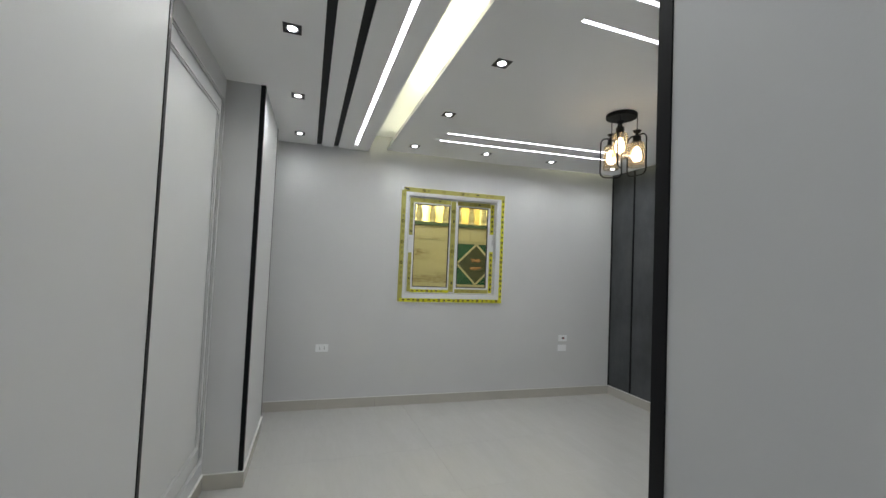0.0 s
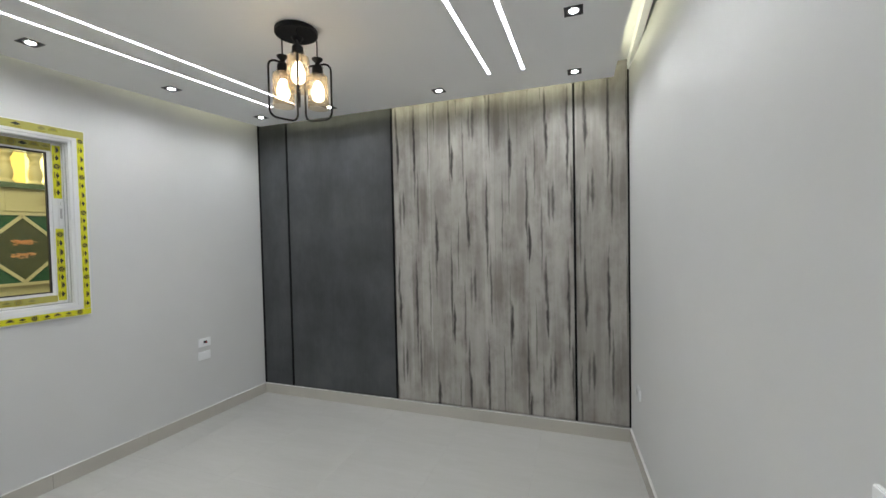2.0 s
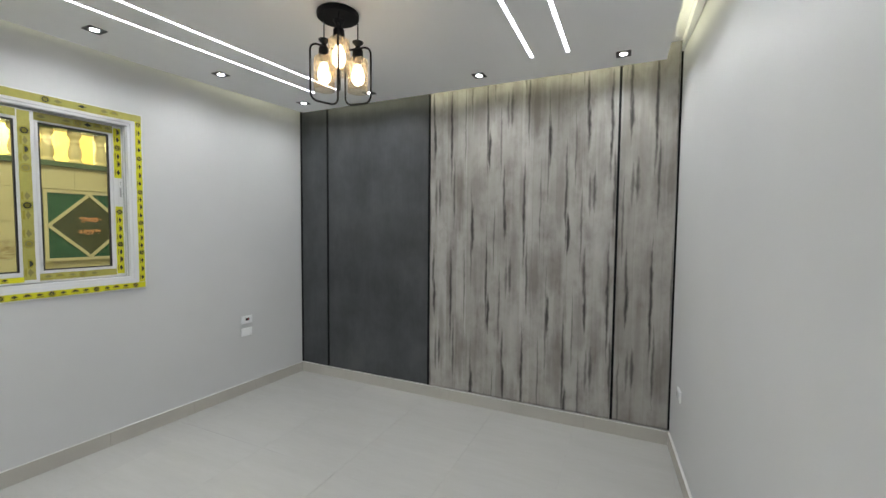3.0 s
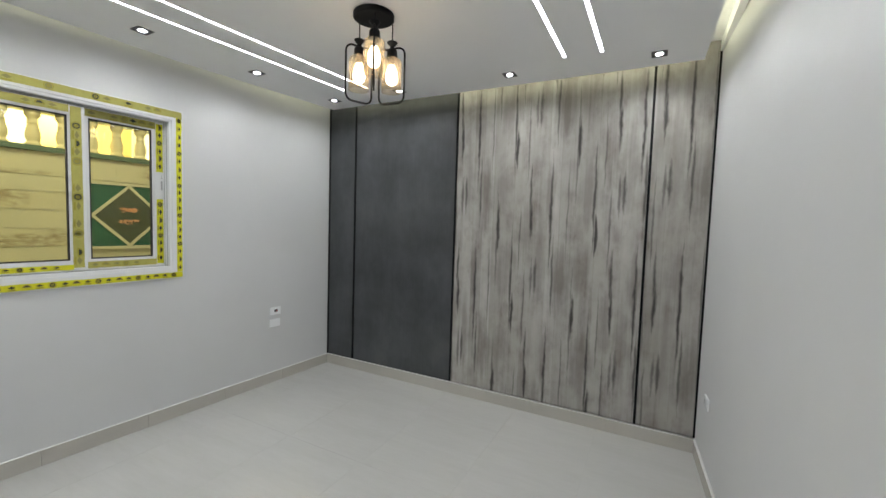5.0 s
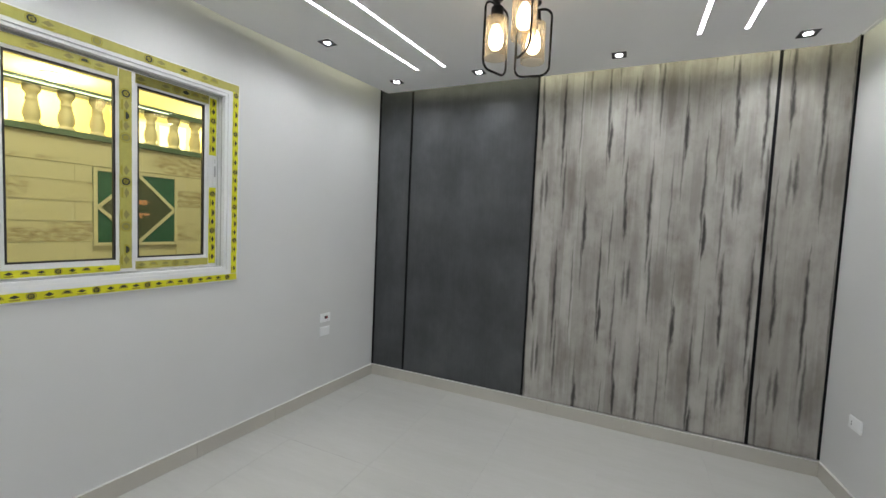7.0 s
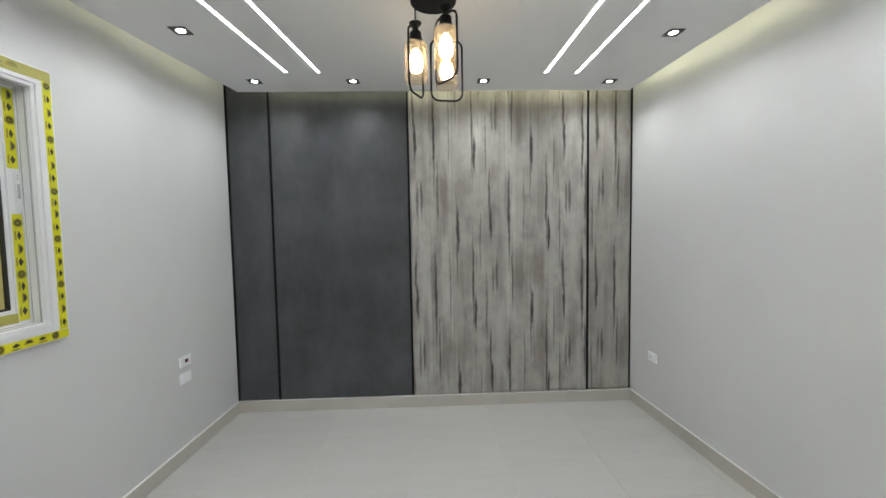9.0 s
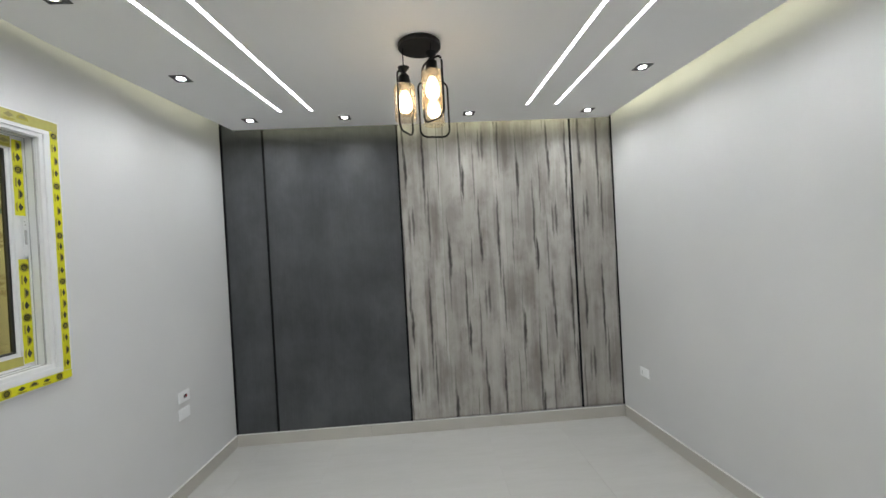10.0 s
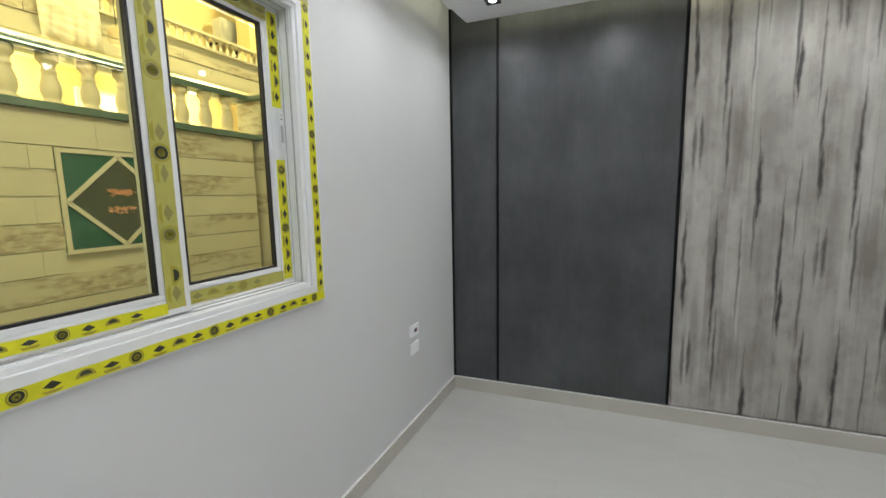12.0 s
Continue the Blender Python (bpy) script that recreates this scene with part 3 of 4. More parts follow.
def sash(x0, x1, z0, z1, y, label, mirror, wa=0.074, wb=0.098):
    s = thing("window_sash", pose(0, 0, 0), label, "window sash", "sliding sashes")
    w = 0.068
    g = 0.018

    def bars(names, mat, a, b, c, d, w1, w2, w, ya, yb, bevel=0.002):
        for nm, q in zip(names, ((a, b, c, c + w), (a, b, d - w, d), (a, a + w1, c + w, d - w), (b - w2, b, c + w, d - w))):
            bm = bmesh.new()
            box(bm, q[0], q[1], ya, yb, q[2], q[3])
            part(nm, bm, mat, s, bevel=bevel)
    bars(("bottom_rail", "top_rail", "left_stile", "right_stile"), PVC, x0, x1, z0, z1, wa - g - 0.008, wb - g - 0.008, w - g, y, y + 0.034)
    a, b, c, d = x0 + wa - g - 0.008, x1 - wb + g + 0.008, z0 + w - g, z1 - w + g
    bars(("glazing_bead",) * 4, PVC, a, b, c, d, g, g, g, y + 0.004, y + 0.030)
    a, b, c, d = a + g, b - g, c + g, d - g
    bars(("gasket",) * 4, GASKET, a, b, c, d, 0.009, 0.009, 0.009, y + 0.008, y + 0.026, 0)
    bm = bmesh.new()
    box(bm, a + 0.004, b - 0.004, y + 0.015, y + 0.019, c + 0.004, d - 0.004)
    g = part("pane", bm, GLASS, s, "yellow tinted window glass")
    g.visible_shadow = False
    # handle plate with a finger grip on the outer stile
    hx = (x0 + 0.020) if not mirror else (x1 - 0.020)
    zc = 1.80 if not mirror else 1.86
    bm = bmesh.new()
    box(bm, hx - 0.014, hx + 0.014, y - 0.010, y, zc - 0.095, zc + 0.095)
    h = part("handle", bm, PVC, s, "white plastic sliding-window handle", bevel=0.004)
    bm = bmesh.new()
    box(bm, hx - 0.006, hx + 0.006, y - 0.013, y - 0.010, zc - 0.035, zc + 0.035)
    part("latch", bm, PVC_GREY if mirror else PVC, h, bevel=0.001)
    for dz in (0.06, 0.075):
        bm = bmesh.new()
        box(bm, hx - 0.002, hx + 0.002, y - 0.0115, y - 0.010, zc + dz - 0.002, zc + dz + 0.002)
        part("screw", bm, DARK_HOLE, h)
    return s


def window():
    x0, x1, z0, z1 = 1.876, 3.153, 1.136, 2.445
    w = tagged(new("window_1"), "white sliding window frame still edged with yellow protective tape", "window", "", "structure")
    frame_rails(w, ("frame_bottom", "frame_top", "frame_side", "frame_side"), PVC, x0, x1, z0, z1, 0.078, YW - 0.012, YW + 0.006)
    frame_rails(w, ("inner_bottom", "inner_top", "inner_side", "inner_side"), PVC, x0 + 0.050, x1 - 0.050, z0 + 0.050, z1 - 0.050, 0.046, YW - 0.004, YW + 0.020)
    frame_rails(w, ("liner_bottom", "liner_top", "liner_side", "liner_side"), PVC, x0 + 0.040, x1 - 0.040, z0 + 0.040, z1 - 0.040, 0.058, YW + 0.007, YW + 0.115)
    for y in (YW + 0.0205, YW + 0.062):
        frame_rails(w, ("track",) * 4, PVC_GREY, x0 + 0.092, x1 - 0.092, z0 + 0.092, z1 - 0.092, 0.010, y, y + 0.006, 0)
    frame_rails(w, ("track_lip",) * 4, PVC, x0 + 0.092, x1 - 0.092, z0 + 0.092, z1 - 0.092, 0.014, YW + 0.064, YW + 0.070, 0)
    sash(1.984, 2.560, 1.243, 2.334, YW + 0.024, "white plastic window sash with yellow glass, in the front track", False)
    sash(2.484, 3.054, 1.243, 2.346, YW + 0.074, "white plastic window sash with yellow glass, in the rear track", True, 0.119, 0.086)
    y = YW - 0.0122
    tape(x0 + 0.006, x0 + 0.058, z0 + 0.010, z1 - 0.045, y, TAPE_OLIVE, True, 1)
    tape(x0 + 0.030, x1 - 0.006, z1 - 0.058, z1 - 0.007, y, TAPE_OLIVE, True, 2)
    tape(x0 + 0.030, x1 - 0.008, z0 + 0.008, z0 + 0.048, y - 0.0015, TAPE_BRIGHT, False, 3)
    tape(x1 - 0.048, x1 - 0.008, z0 + 0.050, z1 - 0.050, y, TAPE_BRIGHT, False, 4)
    # loose dark end of the tape at the upper corner
    bm = bmesh.new()
    vs = box(bm, x0 + 0.030, x0 + 0.075, y - 0.010, y - 0.006, z1 - 0.022, z1 - 0.006)
    for v in vs:
        v.co.z -= (v.co.x - x0 - 0.03) * 0.45
    part("tape_end", bm, material("crumpled_dark_tape", (0.06, 0.06, 0.05), 0.5), label="crumpled dark loose end of protective tape", category="protective tape", bevel=0.002)
    y = YW + 0.0238
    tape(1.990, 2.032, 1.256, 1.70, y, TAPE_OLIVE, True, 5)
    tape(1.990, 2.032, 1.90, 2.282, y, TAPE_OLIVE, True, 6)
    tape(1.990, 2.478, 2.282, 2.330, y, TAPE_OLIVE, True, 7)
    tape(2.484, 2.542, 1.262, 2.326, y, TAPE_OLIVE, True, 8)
    tape(2.026, 2.486, 1.250, 1.284, y, TAPE_BRIGHT, False, 9)
    y = YW + 0.0738
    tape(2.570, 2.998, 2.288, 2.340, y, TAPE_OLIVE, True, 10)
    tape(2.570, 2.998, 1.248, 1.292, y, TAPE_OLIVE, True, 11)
    tape(3.002, 3.048, 1.254, 1.755, y, TAPE_BRIGHT, False, 12)
    tape(3.002, 3.048, 1.965, 2.330, y, TAPE_BRIGHT, False, 13)


window()


# ---- ceiling fittings ----
def downlight_template():
    t = thing("recessed_spotlight", pose(0, 0, 0), "square black recessed spotlight, lit, set in a white plaster ceiling", "spotlight", "recessed ceiling spotlights")
    bm = bmesh.new()
    a, b = 0.047, 0.036
    for x0, x1, y0, y1 in ((-a, a, -a, -b), (-a, a, b, a), (-a, -b, -b, b), (b, a, -b, b)):
        box(bm, x0, x1, y0, y1, -0.004, 0.0)
    part("bezel", bm, SPOT_FACE, t)
    bm = bmesh.new()
    lathe(bm, [(0.034, -0.0013), (0.032, -0.0045), (0.0245, -0.003), (0.0245, -0.0013)], n=20, close=True)
    part("ring", bm, CHROME, t, "polished metal lamp ring")
    bm = bmesh.new()
    box(bm, -b, b, -b, b, -0.0012, -0.0004)
    part("baffle", bm, SPOT_FACE, t)
    bm = bmesh.new()
    lathe(bm, [(0.0, -0.007), (0.013, -0.0062), (0.020, -0.0040), (0.0235, -0.0015)], n=20)
    part("lens", bm, SPOT_LENS, t, "glowing round spotlight lens", smooth=True)
    return t


SPOTS = [(4.327, 6.297, CEIL), (4.380, 5.547, CEIL), (4.444, 4.527, CEIL), (4.529, 3.508, CEIL),
         (3.513, 6.317, CEIL), (2.716, 6.320, CEIL), (1.929, 6.359, CEIL), (2.002, 5.379, CEIL), (2.060, 4.470, CEIL),
         (3.711, 3.443, CEIL), (2.900, 3.370, CEIL), (0.794, 6.390, CEIL_SIDE), (0.840, 5.442, CEIL_SIDE), (0.871, 4.519, CEIL_SIDE),
         # these three are unseen, added to brighten the passage and the wall end
         (1.020, 3.450, CEIL_SIDE), (1.060, 2.350, CEIL_SIDE), (1.100, 1.350, CEIL_SIDE)]


def fittings():
    first = None
    for i, (x, y, z) in enumerate(SPOTS):
        m = pose(x, y, z, 0, 0, 3.5)
        if first is None:
            first = downlight_template()
            first.matrix_basis = m
        else:
            copy_thing(first, m)
        spot_lamp(x, y, z, 9.5 if y > 6.38 else 16.0 if y > 6.2 or 3.3 < y < 3.49 else 18.5)
    lines = [((2.117, 6.059), (4.160, 5.983), CEIL), ((2.133, 5.827), (4.178, 5.749), CEIL),
             ((2.252, 3.945), (4.302, 4.070), CEIL), ((2.280, 3.718), (4.325, 3.832), CEIL), ((1.516, 2.40), (1.342, 6.540), CEIL_SIDE)]
    for a, b, z in lines:
        d = Vector((b[0] - a[0], b[1] - a[1]))
        m = axes(a[0], a[1], d.x, d.y) @ pose(0, 0, z)
        t = thing("led_light_line", m, "straight slim white led light line set flush in the ceiling, lit", "led strip light", "light lines in the ceiling")
        w = 0.0112 if z == CEIL else 0.016
        bm = bmesh.new()
        box(bm, 0, d.length, -w, w, -0.0025, 0.0)
        part("diffuser", bm, LED_LINE, t, "glowing white diffuser")
        bm = bmesh.new()
        box(bm, 0, d.length, w, w + 0.002, -0.003, 0)
        box(bm, 0, d.length, -w - 0.002, -w, -0.003, 0)
        box(bm, -0.002, 0, -w, w, -0.003, 0)
        box(bm, d.length, d.length + 0.002, -w, w, -0.003, 0)
        part("profile", bm, PVC, t)


fittings()


def cove_strip(a, b, z, power, w=0.012):
    d = Vector((b[0] - a[0], b[1] - a[1]))
    bm = bmesh.new()
    box(bm, 0, d.length, -w / 2, w / 2, 0, 0.055, axes(a[0], a[1], d.x, d.y) @ pose(0, 0, z))
    return part("cove_light", bm, glowing("warm_cove_led", (0.98, 0.96, 0.66), power), label="hidden warm led strip glowing above the plaster edge", category="led strip light", group="cove lights")


cove_strip((1.80, 5.35), (1.90, 3.1), CEIL + 0.037, 14)
cove_strip((1.75, 6.55), (1.80, 5.35), CEIL + 0.037, 5)
cove_strip((1.98, 3.00), (3.00, 3.13), CEIL + 0.037, 4)
cove_strip((3.00, 3.13), (4.70, 3.30), CEIL + 0.037, 4)
cove_strip((3.93, 6.50), (4.52, 6.50), CEIL + 0.037, 3.2)
cove_strip((4.54, 6.40), (4.70, 3.35), CEIL + 0.037, 4)
cove_strip((1.80, 6.585), (4.50, 6.515), CEIL + 0.037, 1.6)


# ---- the pendant lamp ----
def ring_path(w, h, r, n=6):
    pts = []
    for cx, cz, a0 in ((w / 2 - r, h - r, 0), (-w / 2 + r, h - r, 90), (-w / 2 + r, r, 180), (w / 2 - r, r, 270)):
        for i in range(n + 1):
            a = radians(a0 + 90 * i / n)
            pts.append((cx + r * math.cos(a), 0, cz + r * math.sin(a)))
    return pts


def pendant():
    cx, cy = 3.254, 4.867
    t = thing("pendant_lamp", pose(cx, cy, CEIL), "black three-light pendant with amber glass jars and lit bulbs", "pendant lamp")
    bm = bmesh.new()
    lathe(bm, [(0, -0.030), (0.108, -0.030), (0.114, -0.026), (0.114, -0.004), (0.110, 0.0), (0, 0)], n=40)
    part("canopy", bm, BLACK_METAL, t, "round black ceiling plate", smooth=False)
    for dx, dy, top, ang in ((-0.060, -0.060, 2.632, 40), (-0.016, 0.090, 2.583, -20), (0.095, -0.060, 2.583, -80)):
        z = top - CEIL
        s = part("shade", *jar_mesh(dx, dy, z), t, "amber clear glass jar shade", smooth=True)
        s.visible_shadow = False
        bm = bmesh.new()
        lathe(bm, [(0, z + 0.048), (0.020, z + 0.048), (0.029, z + 0.038), (0.031, z + 0.004), (0.031, z - 0.006), (0.0, z - 0.006)], dx, dy, 20)
        part("cap", bm, BLACK_METAL, t)
        bm = bmesh.new()
        lathe(bm, [(0, z + 0.088), (0.031, z + 0.086), (0.029, z + 0.080), (0.012, z + 0.062), (0.016, z + 0.050), (0.0, z + 0.049)], dx, dy, 20)
        part("cup", bm, BLACK_METAL, t)
        bm = bmesh.new()
        tube(bm, [(dx, dy, -0.030), (dx, dy, z + 0.088)], 0.0035)
        part("cable", bm, BLACK_METAL, t)
        bm = bmesh.new()
        lathe(bm, [(0.0, z - 0.008), (0.022, z - 0.008), (0.022, z - 0.034), (0.016, z - 0.042), (0, z - 0.042)], dx, dy, 18)
        part("socket", bm, material("grey_lamp_holder", (0.16, 0.13, 0.11), 0.5), t)
        bm = bmesh.new()
        lathe(bm, [(0.0, z - 0.158), (0.018, z - 0.153), (0.031, z - 0.140), (0.036, z - 0.118), (0.034, z - 0.090), (0.025, z - 0.062), (0.016, z - 0.047), (0.014, z - 0.043), (0, z - 0.043)], dx, dy, 20)
        part("bulb", bm, BULB, t, "glowing warm bulb", smooth=True)
        bm = bmesh.new()
        tube(bm, [Matrix.Rotation(radians(ang), 3, "Z") @ Vector(p) + Vector((dx, dy, z - 0.262)) for p in ring_path(0.165, 0.312, 0.042)], 0.0055, 8, True)
        part("hoop", bm, BLACK_METAL, t, "black bent metal hoop", smooth=True)


def jar_mesh(dx, dy, z):
    bm = bmesh.new()
    lathe(bm, [(0.026, z - 0.002), (0.040, z - 0.004), (0.054, z - 0.014), (0.058, z - 0.030), (0.058, z - 0.195), (0.0555, z - 0.195), (0.0555, z - 0.032), (0.051, z - 0.017), (0.039, z - 0.007), (0.026, z - 0.005)], dx, dy, 36, True)
    return bm, JAR


pendant()


# ---- outside the window ----
CREAM = painted("cream_stone", (0.62, 0.58, 0.46), 0.6, 0.06)
ROUGH = stone_row("split_face_stone", (0.33, 0.26, 0.17), (0.62, 0.575, 0.45), 4.0, 0.47)
GREEN = painted("green_marble", (0.02, 0.10, 0.072), 0.25, 0.2)
GREEN_LEDGE = painted("green_ledge_marble", (0.11, 0.17, 0.14), 0.3, 0.2)
MOSAIC = stone_row("brown_green_marble", (0.022, 0.05, 0.028), (0.10, 0.10, 0.055), 16.0)
COPPER = material("copper_ornament", (0.75, 0.38, 0.22), 0.35, 0.6)
BALUSTER = painted("cream_baluster_stone", (0.76, 0.66, 0.46), 0.55, 0.04)
PORCH = painted("ochre_porch_paint", (0.66, 0.52, 0.26), 0.6, 0.05)
YO = 9.6


def baluster_mesh(h):
    bm = bmesh.new()
    prof = [(0.0, 0), (0.072, 0), (0.072, 0.09), (0.056, 0.11), (0.050, 0.14), (0.064, 0.22), (0.070, 0.32), (0.064, 0.43), (0.050, 0.55), (0.044, 0.62), (0.052, 0.645), (0.052, 0.675), (0.043, 0.70), (0.045, 0.78), (0.058, 0.84), (0.070, 0.87), (0.070, 1.0), (0, 1.0)]
    lathe(bm, [(r, z * h) for r, z in prof], n=14)
    return bm


def outside():
    bm = bmesh.new()
    box(bm, -40, 40, YW + 0.2, 60, -0.4, -0.3)
    part("ground", bm, painted("pale_paving", (0.4, 0.38, 0.33), 0.6), label="pale paved ground outside the window", kind="structure")
    # terrace wall in stone courses
    w = thing("terrace_wall", pose(0, 0, 0), "cream stone terrace wall with a green ledge", "stone wall")
    bm = bmesh.new()
    box(bm, -1.5, 5.35, YO + 0.03, YO + 0.3, -0.3, 2.30)
    part("backing", bm, CREAM, w)
    z = -0.3
    i = 0
    zs = [-0.3, 0.0, 0.2, 0.4, 0.61, 0.82, 1.03, 1.23, 1.44, 1.65, 1.86, 2.04, 2.308]
    for i, (a, b) in enumerate(zip(zs, zs[1:])):
        rough = i % 2 == 1
        x = -1.5 + (0.45 if i % 2 else 0.0)
        while x < 5.35:
            e = min(x + 2.4, 5.35)
            # courses stop where the framed panel is let in
            segs = [(x, e)]
            if a < 2.02 and b > 1.19:
                segs = [(max(x, p), min(e, q)) for p, q in ((-9, 3.45), (4.31, 9)) if min(e, q) - max(x, p) > 0.02]
            for p, q in segs:
                bm = bmesh.new()
                box(bm, p + 0.001, q - 0.001, YO + (0.006 if not rough else 0.0), YO + 0.03, a + 0.003, b - 0.003)
                part("stone", bm, ROUGH if rough else CREAM, w)
            x = e
    bm = bmesh.new()
    box(bm, -1.5, 5.36, YO - 0.05, YO + 0.32, 2.31, 2.368)
    box(bm, 5.36, 5.418, YO - 0.62, YO + 0.32, 2.31, 2.368)
    part("ledge", bm, GREEN_LEDGE, w, "green marble ledge")
    # framed green panel with a diamond
    p = thing("marble_wall_panel", pose(0, 0, 0), "square green marble panel with a cream framed diamond", "decorative panel")
    x0, x1, z0, z1 = 3.45, 4.31, 1.18, 2.03
    bm = bmesh.new()
    box(bm, x0, x1, YO - 0.004, YO + 0.03, z0, z1)
    part("field", bm, GREEN, p)
    frame_rails(p, ("border",) * 4, CREAM, x0, x1, z0, z1, 0.035, YO - 0.022, YO - 0.004)
    cx, cz, rx, rz = (x0 + x1) / 2, (z0 + z1) / 2, (x1 - x0) / 2 - 0.04, (z1 - z0) / 2 - 0.04
    bm = bmesh.new()
    pts = [(cx + rx * 0.95, cz), (cx, cz + rz * 0.95), (cx - rx * 0.95, cz), (cx, cz - rz * 0.95)]
    lo = [bm.verts.new((x, YO - 0.012, z)) for x, z in pts]
    hi = [bm.verts.new((x, YO - 0.004, z)) for x, z in pts]
    bm.faces.new(lo)
    for i in range(4):
        bm.faces.new((lo[i], hi[i], hi[(i + 1) % 4], lo[(i + 1) % 4]))
    part("diamond", bm, MOSAIC, p, "mottled brown and green marble diamond")
    bm = bmesh.new()
    corners = [Vector((cx + rx, YO - 0.018, cz)), Vector((cx, YO - 0.018, cz + rz)), Vector((cx - rx, YO - 0.018, cz)), Vector((cx, YO - 0.018, cz - rz))]
    for i in range(4):
        a, b = corners[i], corners[(i + 1) % 4]
        d = (b - a).normalized()
        nrm = Vector((-d.z, 0, d.x)) * 0.017
        q = [a - nrm, a + nrm, b + nrm, b - nrm]
        v0 = [bm.verts.new(v + Vector((0, -0.006, 0))) for v in q]
        v1 = [bm.verts.new(v + Vector((0, 0.010, 0))) for v in q]
        bm.faces.new(v0)
        for j in range(4):
            bm.faces.new((v0[j], v1[j], v1[(j + 1) % 4], v0[(j + 1) % 4]))
    part("diamond_border", bm, CREAM, p)
    r = random.Random(7)
    for dz in (0.075, -0.075):
        bm = bmesh.new()
        for k in range(60):
            a = r.uniform(0, 6.28)
            l = r.uniform(0.0, 0.105)
            x, z = cx + l * math.cos(a) * 1.1, cz + dz + 0.34 * l * math.sin(a)
            s = r.uniform(0.005, 0.013)
            tilt = r.uniform(-0.7, 0.7)
            vs = [bm.verts.new((x + s * 1.8 * math.cos(t2), YO - 0.016, z + s * 1.8 * tilt * math.cos(t2) + s * 0.6 * math.sin(t2))) for t2 in [1.05 * j for j in range(6)]]
            c = bm.verts.new((x, YO - 0.022, z))
            for j in range(6):
                bm.faces.new((vs[j], vs[(j + 1) % 6], c))
        part("ornament", bm, COPPER, p, "copper leaf ornament")
    # balustrade on the ledge
    first = None
    x = -1.207
    while x < 5.3:
        m = pose(x, YO + 0.13, 2.368)
        if first is None:
            first = part("baluster", baluster_mesh(0.40), BALUSTER, label="turned cream stone baluster on a green ledge", category="baluster", group="terrace balustrade", smooth=True, m=m)
        else:
            copy_thing(first, m)
        x += 0.264
    bm = bmesh.new()
    box(bm, -1.5, 5.37, YO + 0.03, YO + 0.25, 2.768, 2.826)
    box(bm, 5.371, 5.418, YO - 0.62, YO + 0.25, 2.768, 2.826)
    part("handrail", bm, GREEN_LEDGE, label="green marble handrail on a balustrade", category="handrail", bevel=0.008)
    bm = bmesh.new()
    box(bm, -1.5, 4.22, YO + 0.018, YO + 0.029, 2.783, 2.790)
    part("led_light_line", bm, glowing("cool_led_line", (0.85, 0.95, 1.0), 4.0), label="thin cool white led line along a green handrail", category="led strip light")
    # end column and return wall
    bm = bmesh.new()
    box(bm, 5.42, 5.80, YO - 0.6, YO + 0.3, -0.3, 2.86)
    part("return_wall", bm, ROUGH, label="split-face stone return wall at the terrace end", category="house wall")
    # terrace floor, house wall, upper balcony behind
    bm = bmesh.new()
    box(bm, -4, 8, YO + 0.3, 14.2, 2.05, 2.20)
    part("terrace_floor", bm, CREAM, label="cream tiled terrace floor behind the balustrade", kind="structure")
    h = thing("house_opposite", pose(0, 0, 0), "ochre house front with lit porch, balcony and roof slab", "house")
    part("wall", *solid(-4, 10.5, 13.4, 13.7, 2.2, 7.5, PORCH), h)
    part("balcony_slab", *solid(-4, 10.5, 12.3, 13.4, 3.68, 3.82, CREAM), h, "cream balcony slab", bevel=0.02)
    z = 3.82
    for k in range(3):
        x = -4 + 0.5 * (k % 2)
        while x < 8.9:
            part("stone", *solid(x + 0.004, min(x + 1.0, 8.9) - 0.004, 12.34 - 0.012 * (k % 2), 12.46, z + 0.004, z + 0.136, ROUGH if k % 2 else CREAM), h)
            x += 1.0
        z += 0.14
    part("coping", *solid(-4, 8.95, 12.28, 12.52, 4.24, 4.28, CREAM), h, bevel=0.006)
    part("roof_slab", *solid(-4, 10.5, 10.2, 13.4, 6.2, 6.4, CREAM), h, "cream soffit slab")
    for x in (8.05, 2.0):
        bm = bmesh.new()
        box(bm, x, x + 0.36, 12.50, 12.86, 3.82, 6.2)
        box(bm, x - 0.04, x + 0.40, 12.46, 12.90, 3.82, 4.0)
        box(bm, x - 0.04, x + 0.40, 12.46, 12.90, 6.05, 6.2)
        part("column", bm, PORCH, h)
    for x in (0.2, 2.7, 5.4):
        win = part("window", *solid(x, x + 1.1, 13.32, 13.4, 2.3, 3.4, PVC), h, "white framed lit window")
        for a in (x + 0.06, x + 0.58):
            part("pane", *solid(a, a + 0.46, 13.30, 13.319, 2.36, 3.34, glowing("lit_window", (1.0, 0.86, 0.55), 1.5)), win)
    first = None
    for i in range(56):
        m = pose(0.8 + 0.135 * i, 12.40, 4.28)
        if first is None:
            first = part("baluster", small_baluster(), CREAM, label="small white turned baluster on the upper balcony", category="baluster", group="upper balustrade", smooth=True, m=m)
        else:
            copy_thing(first, m)
    part("handrail", *solid(0.7, 8.9, 12.33, 12.47, 4.50, 4.545, CREAM), label="cream stone handrail of the upper balcony", category="handrail", bevel=0.008)
    # cloth hung over the upper balcony
    bm = bmesh.new()
    n = 24
    rows = []
    for k in range(9):
        zz = 4.56 - 0.86 * k / 8
        rows.append([bm.verts.new((4.62 + 0.68 * i / n, 12.27 + 0.018 * math.sin(i * 1.3 + 0.4 * k) * (0.3 + k / 8), zz - 0.02 * math.sin(i * 0.8) * k / 8)) for i in range(n + 1)])
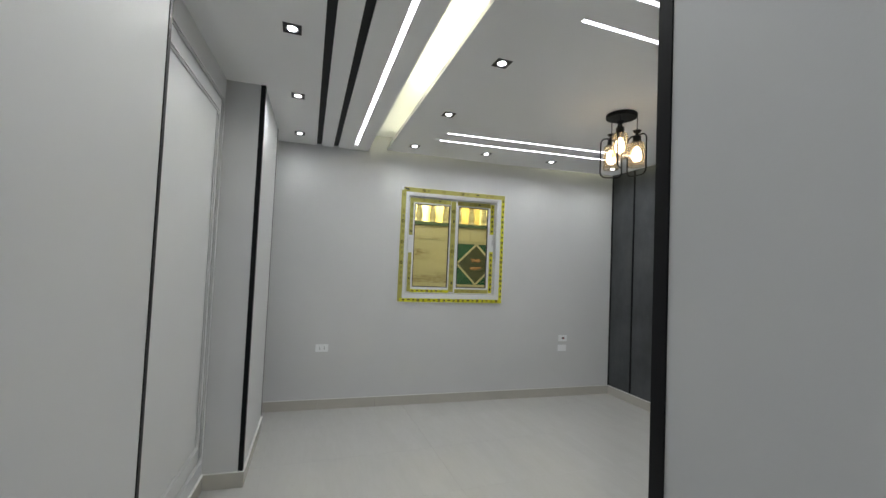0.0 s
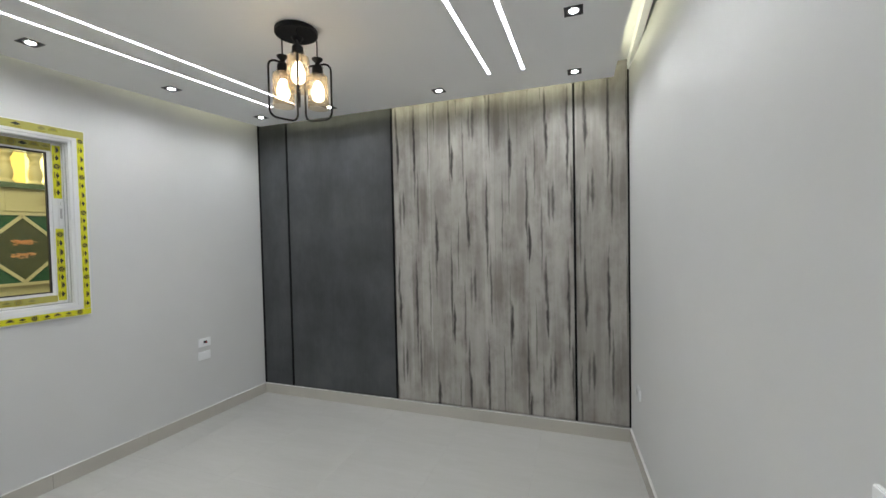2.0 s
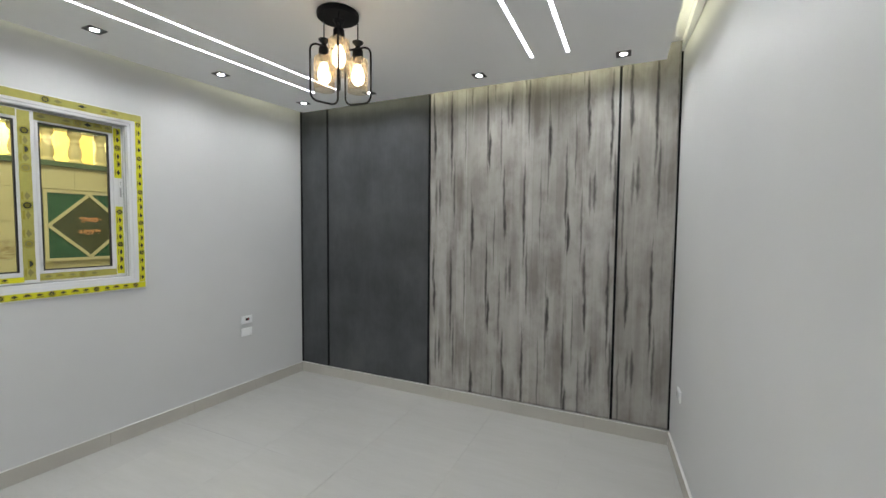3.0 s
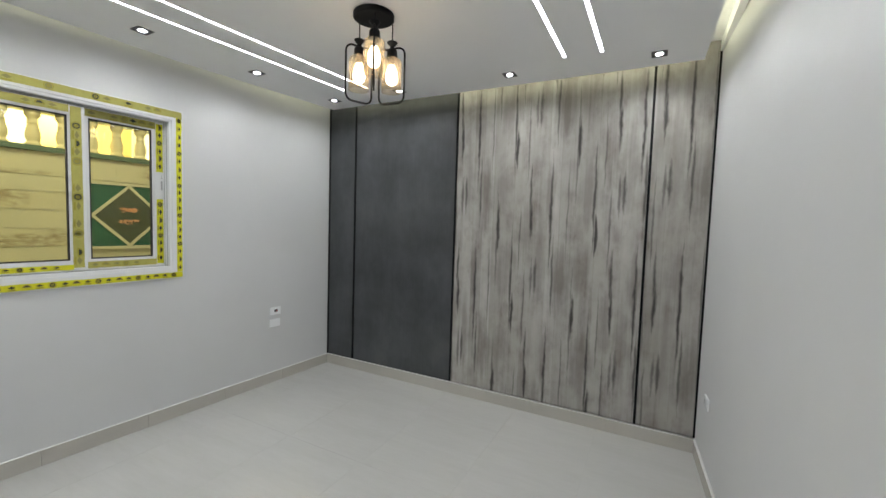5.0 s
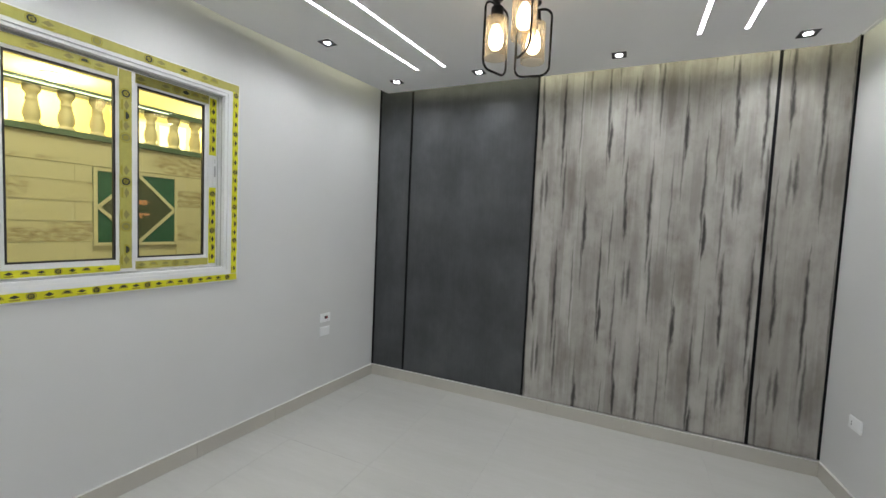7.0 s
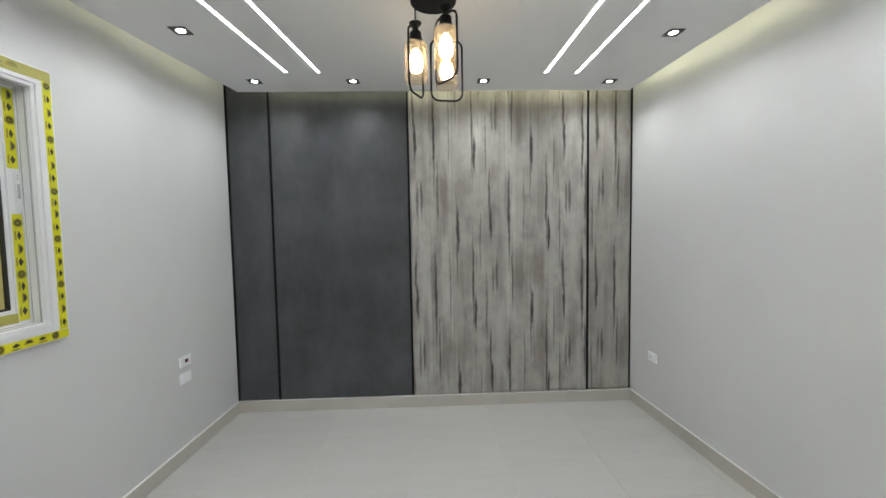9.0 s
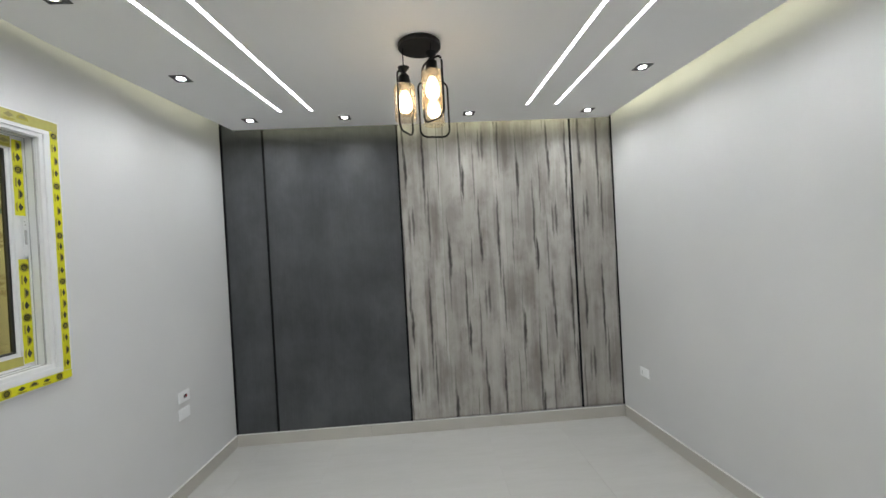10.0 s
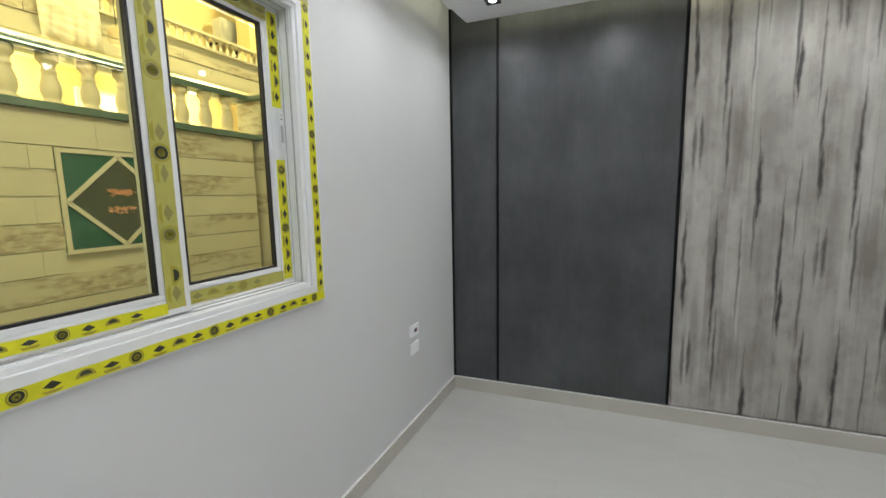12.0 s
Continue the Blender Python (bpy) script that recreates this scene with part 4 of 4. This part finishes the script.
    for a, b in zip(rows, rows[1:]):
        for i in range(n):
            bm.faces.new((a[i], a[i + 1], b[i + 1], b[i]))
    ex = bmesh.ops.extrude_face_region(bm, geom=bm.faces[:])
    bmesh.ops.translate(bm, vec=(0, 0.006, 0), verts=[v for v in ex["geom"] if isinstance(v, bmesh.types.BMVert)])
    part("hanging_cloth", bm, stone_row("pale_patterned_cloth", (0.68, 0.58, 0.46), (0.84, 0.81, 0.74), 1.6), label="pale patterned cloth hung over a balcony rail", category="cloth", smooth=True)
    # air conditioner on the house wall
    ac = thing("air_conditioner", pose(8.08, 12.95, 4.80), "white outdoor air conditioner with a round fan grille", "air conditioner")
    part("case", *solid(-0.30, 0.26, 0, 0.28, 0, 0.44, PVC_GREY), ac, bevel=0.02)
    bm = bmesh.new()
    for rr in (0.06, 0.11, 0.16, 0.20):
        tube(bm, [(-0.10 + rr * math.cos(a), -0.01, 0.24 + rr * math.sin(a)) for a in [0.3927 * j for j in range(16)]], 0.004, 6, True)
    part("fan_grille", bm, GASKET, ac)
    part("bracket", *solid(-0.30, -0.26, -0.02, 0.45, -0.05, 0.0, GASKET), ac)
    part("bracket", *solid(0.26, 0.30, -0.02, 0.45, -0.05, 0.0, GASKET), ac)
    # lamps of the porch and the roof slab
    for x, y, z, power in ((1.2, 12.8, 3.68, 130), (4.2, 12.8, 3.68, 130), (7.0, 12.8, 3.68, 130), (2.6, 11.4, 6.2, 320), (5.6, 11.4, 6.2, 320), (8.2, 11.4, 6.2, 240)):
        t = thing("ceiling_lamp", pose(x, y, z), "round frosted outdoor ceiling lamp, lit", "ceiling lamp", "outdoor lamps")
        bm = bmesh.new()
        lathe(bm, [(0, -0.11), (0.10, -0.095), (0.16, -0.05), (0.17, -0.02), (0, -0.02)], n=20)
        part("shade", bm, glowing("porch_globe", (1.0, 0.9, 0.62), 18.0), t, smooth=True)
        bm = bmesh.new()
        lathe(bm, [(0, -0.02), (0.18, -0.02), (0.18, 0), (0, 0)], n=20)
        part("base", bm, PVC, t)
        d = bpy.data.lights.new("porch_light", "POINT")
        d.energy, d.shadow_soft_size, d.color = power, 0.15, (1.0, 0.92, 0.68)
        new("porch_light", d).matrix_basis = pose(x, y, z - 0.30)
    # small lantern hanging over the terrace
    t = thing("hanging_lantern", pose(5.0, 11.4, 3.55), "small glass lantern hanging on a chain", "lantern")
    bm = bmesh.new()
    lathe(bm, [(0, 0), (0.06, 0.0), (0.10, 0.06), (0.10, 0.16), (0.05, 0.24), (0, 0.25)], n=8)
    part("body", bm, JAR, t, "clear glass lantern body")
    bm = bmesh.new()
    tube(bm, [(0, 0, 0.25), (0, 0, 2.65)], 0.006, 6)
    part("chain", bm, BLACK_METAL, t)


def small_baluster():
    bm = bmesh.new()
    lathe(bm, [(0, 0), (0.034, 0), (0.034, 0.02), (0.022, 0.03), (0.034, 0.08), (0.018, 0.15), (0.026, 0.18), (0.034, 0.20), (0.034, 0.22), (0, 0.22)], n=10)
    return bm


def solid(x0, x1, y0, y1, z0, z1, mat):
    bm = bmesh.new()
    box(bm, x0, x1, y0, y1, z0, z1)
    return bm, mat


outside()
# unseen fill lamp, added to brighten the terrace wall and balusters
d = bpy.data.lights.new("court_fill", "AREA")
d.shape, d.size, d.size_y, d.energy, d.color = "RECTANGLE", 5.0, 1.0, 120, (1.0, 0.97, 0.84)
new("court_fill", d).matrix_basis = look((2.5, 7.6, 4.2), (3.2, YO, 1.4))


# ---- floor tiles ----
def tiles():
    size_x, size_y = 1.35, 0.675
    x0, y0 = -0.6, 0.5
    cache = {}
    m = axes(4.70, YW, SKEW, -1)
    inv = m.inverted()
    ix = 0
    for j in range(-1, 5):
        for i in range(-2, 11):
            a = 0.229 + i * size_y
            b = -j * size_x
            a2, b2 = a + size_y, b - size_x
            cx, cy = (m @ Vector(((a + a2) / 2, (b + b2) / 2, 0))).xy
            if not (-1.2 < cx < 5.8 and 0.2 < cy < 7.4):
                continue
            hx, hy = size_y / 2 - 0.0006, size_x / 2 - 0.0006
            place = m @ pose((a + a2) / 2, (b + b2) / 2, 0)
            rim = [(place @ Vector((u, v, 0))).xy for u in (-hx, hx) for v in (-hy, hy)]
            bm = bmesh.new()
            box(bm, -hx, hx, -hy, hy, -0.003, 0.0)
            if any(p.x < -0.55 or p.x > 5.1 or p.y < 0.55 or p.y > 6.92 for p in rim):
                # a cut tile at the rim of the room
                back = place.inverted()
                for co, no in (((-0.55, 0, 0), (-1, 0, 0)), ((5.1, 0, 0), (1, 0, 0)), ((0, 0.55, 0), (0, -1, 0)), ((0, 6.92, 0), (0, 1, 0))):
                    bmesh.ops.bisect_plane(bm, geom=bm.verts[:] + bm.edges[:] + bm.faces[:], plane_co=back @ Vector(co), plane_no=back.to_3x3() @ Vector(no), clear_outer=True)
                if len(bm.faces) > 2:
                    part("tile", bm, TILE, FLOOR, m=place)
                continue
            if "tile" not in cache:
                cache["tile"] = part("tile", bm, TILE, FLOOR)
                ob = cache["tile"]
            else:
                ob = new("tile", cache["tile"].data)
                ob.parent = FLOOR
            ob.matrix_basis = m @ pose((a + a2) / 2, (b + b2) / 2, 0)


tiles()
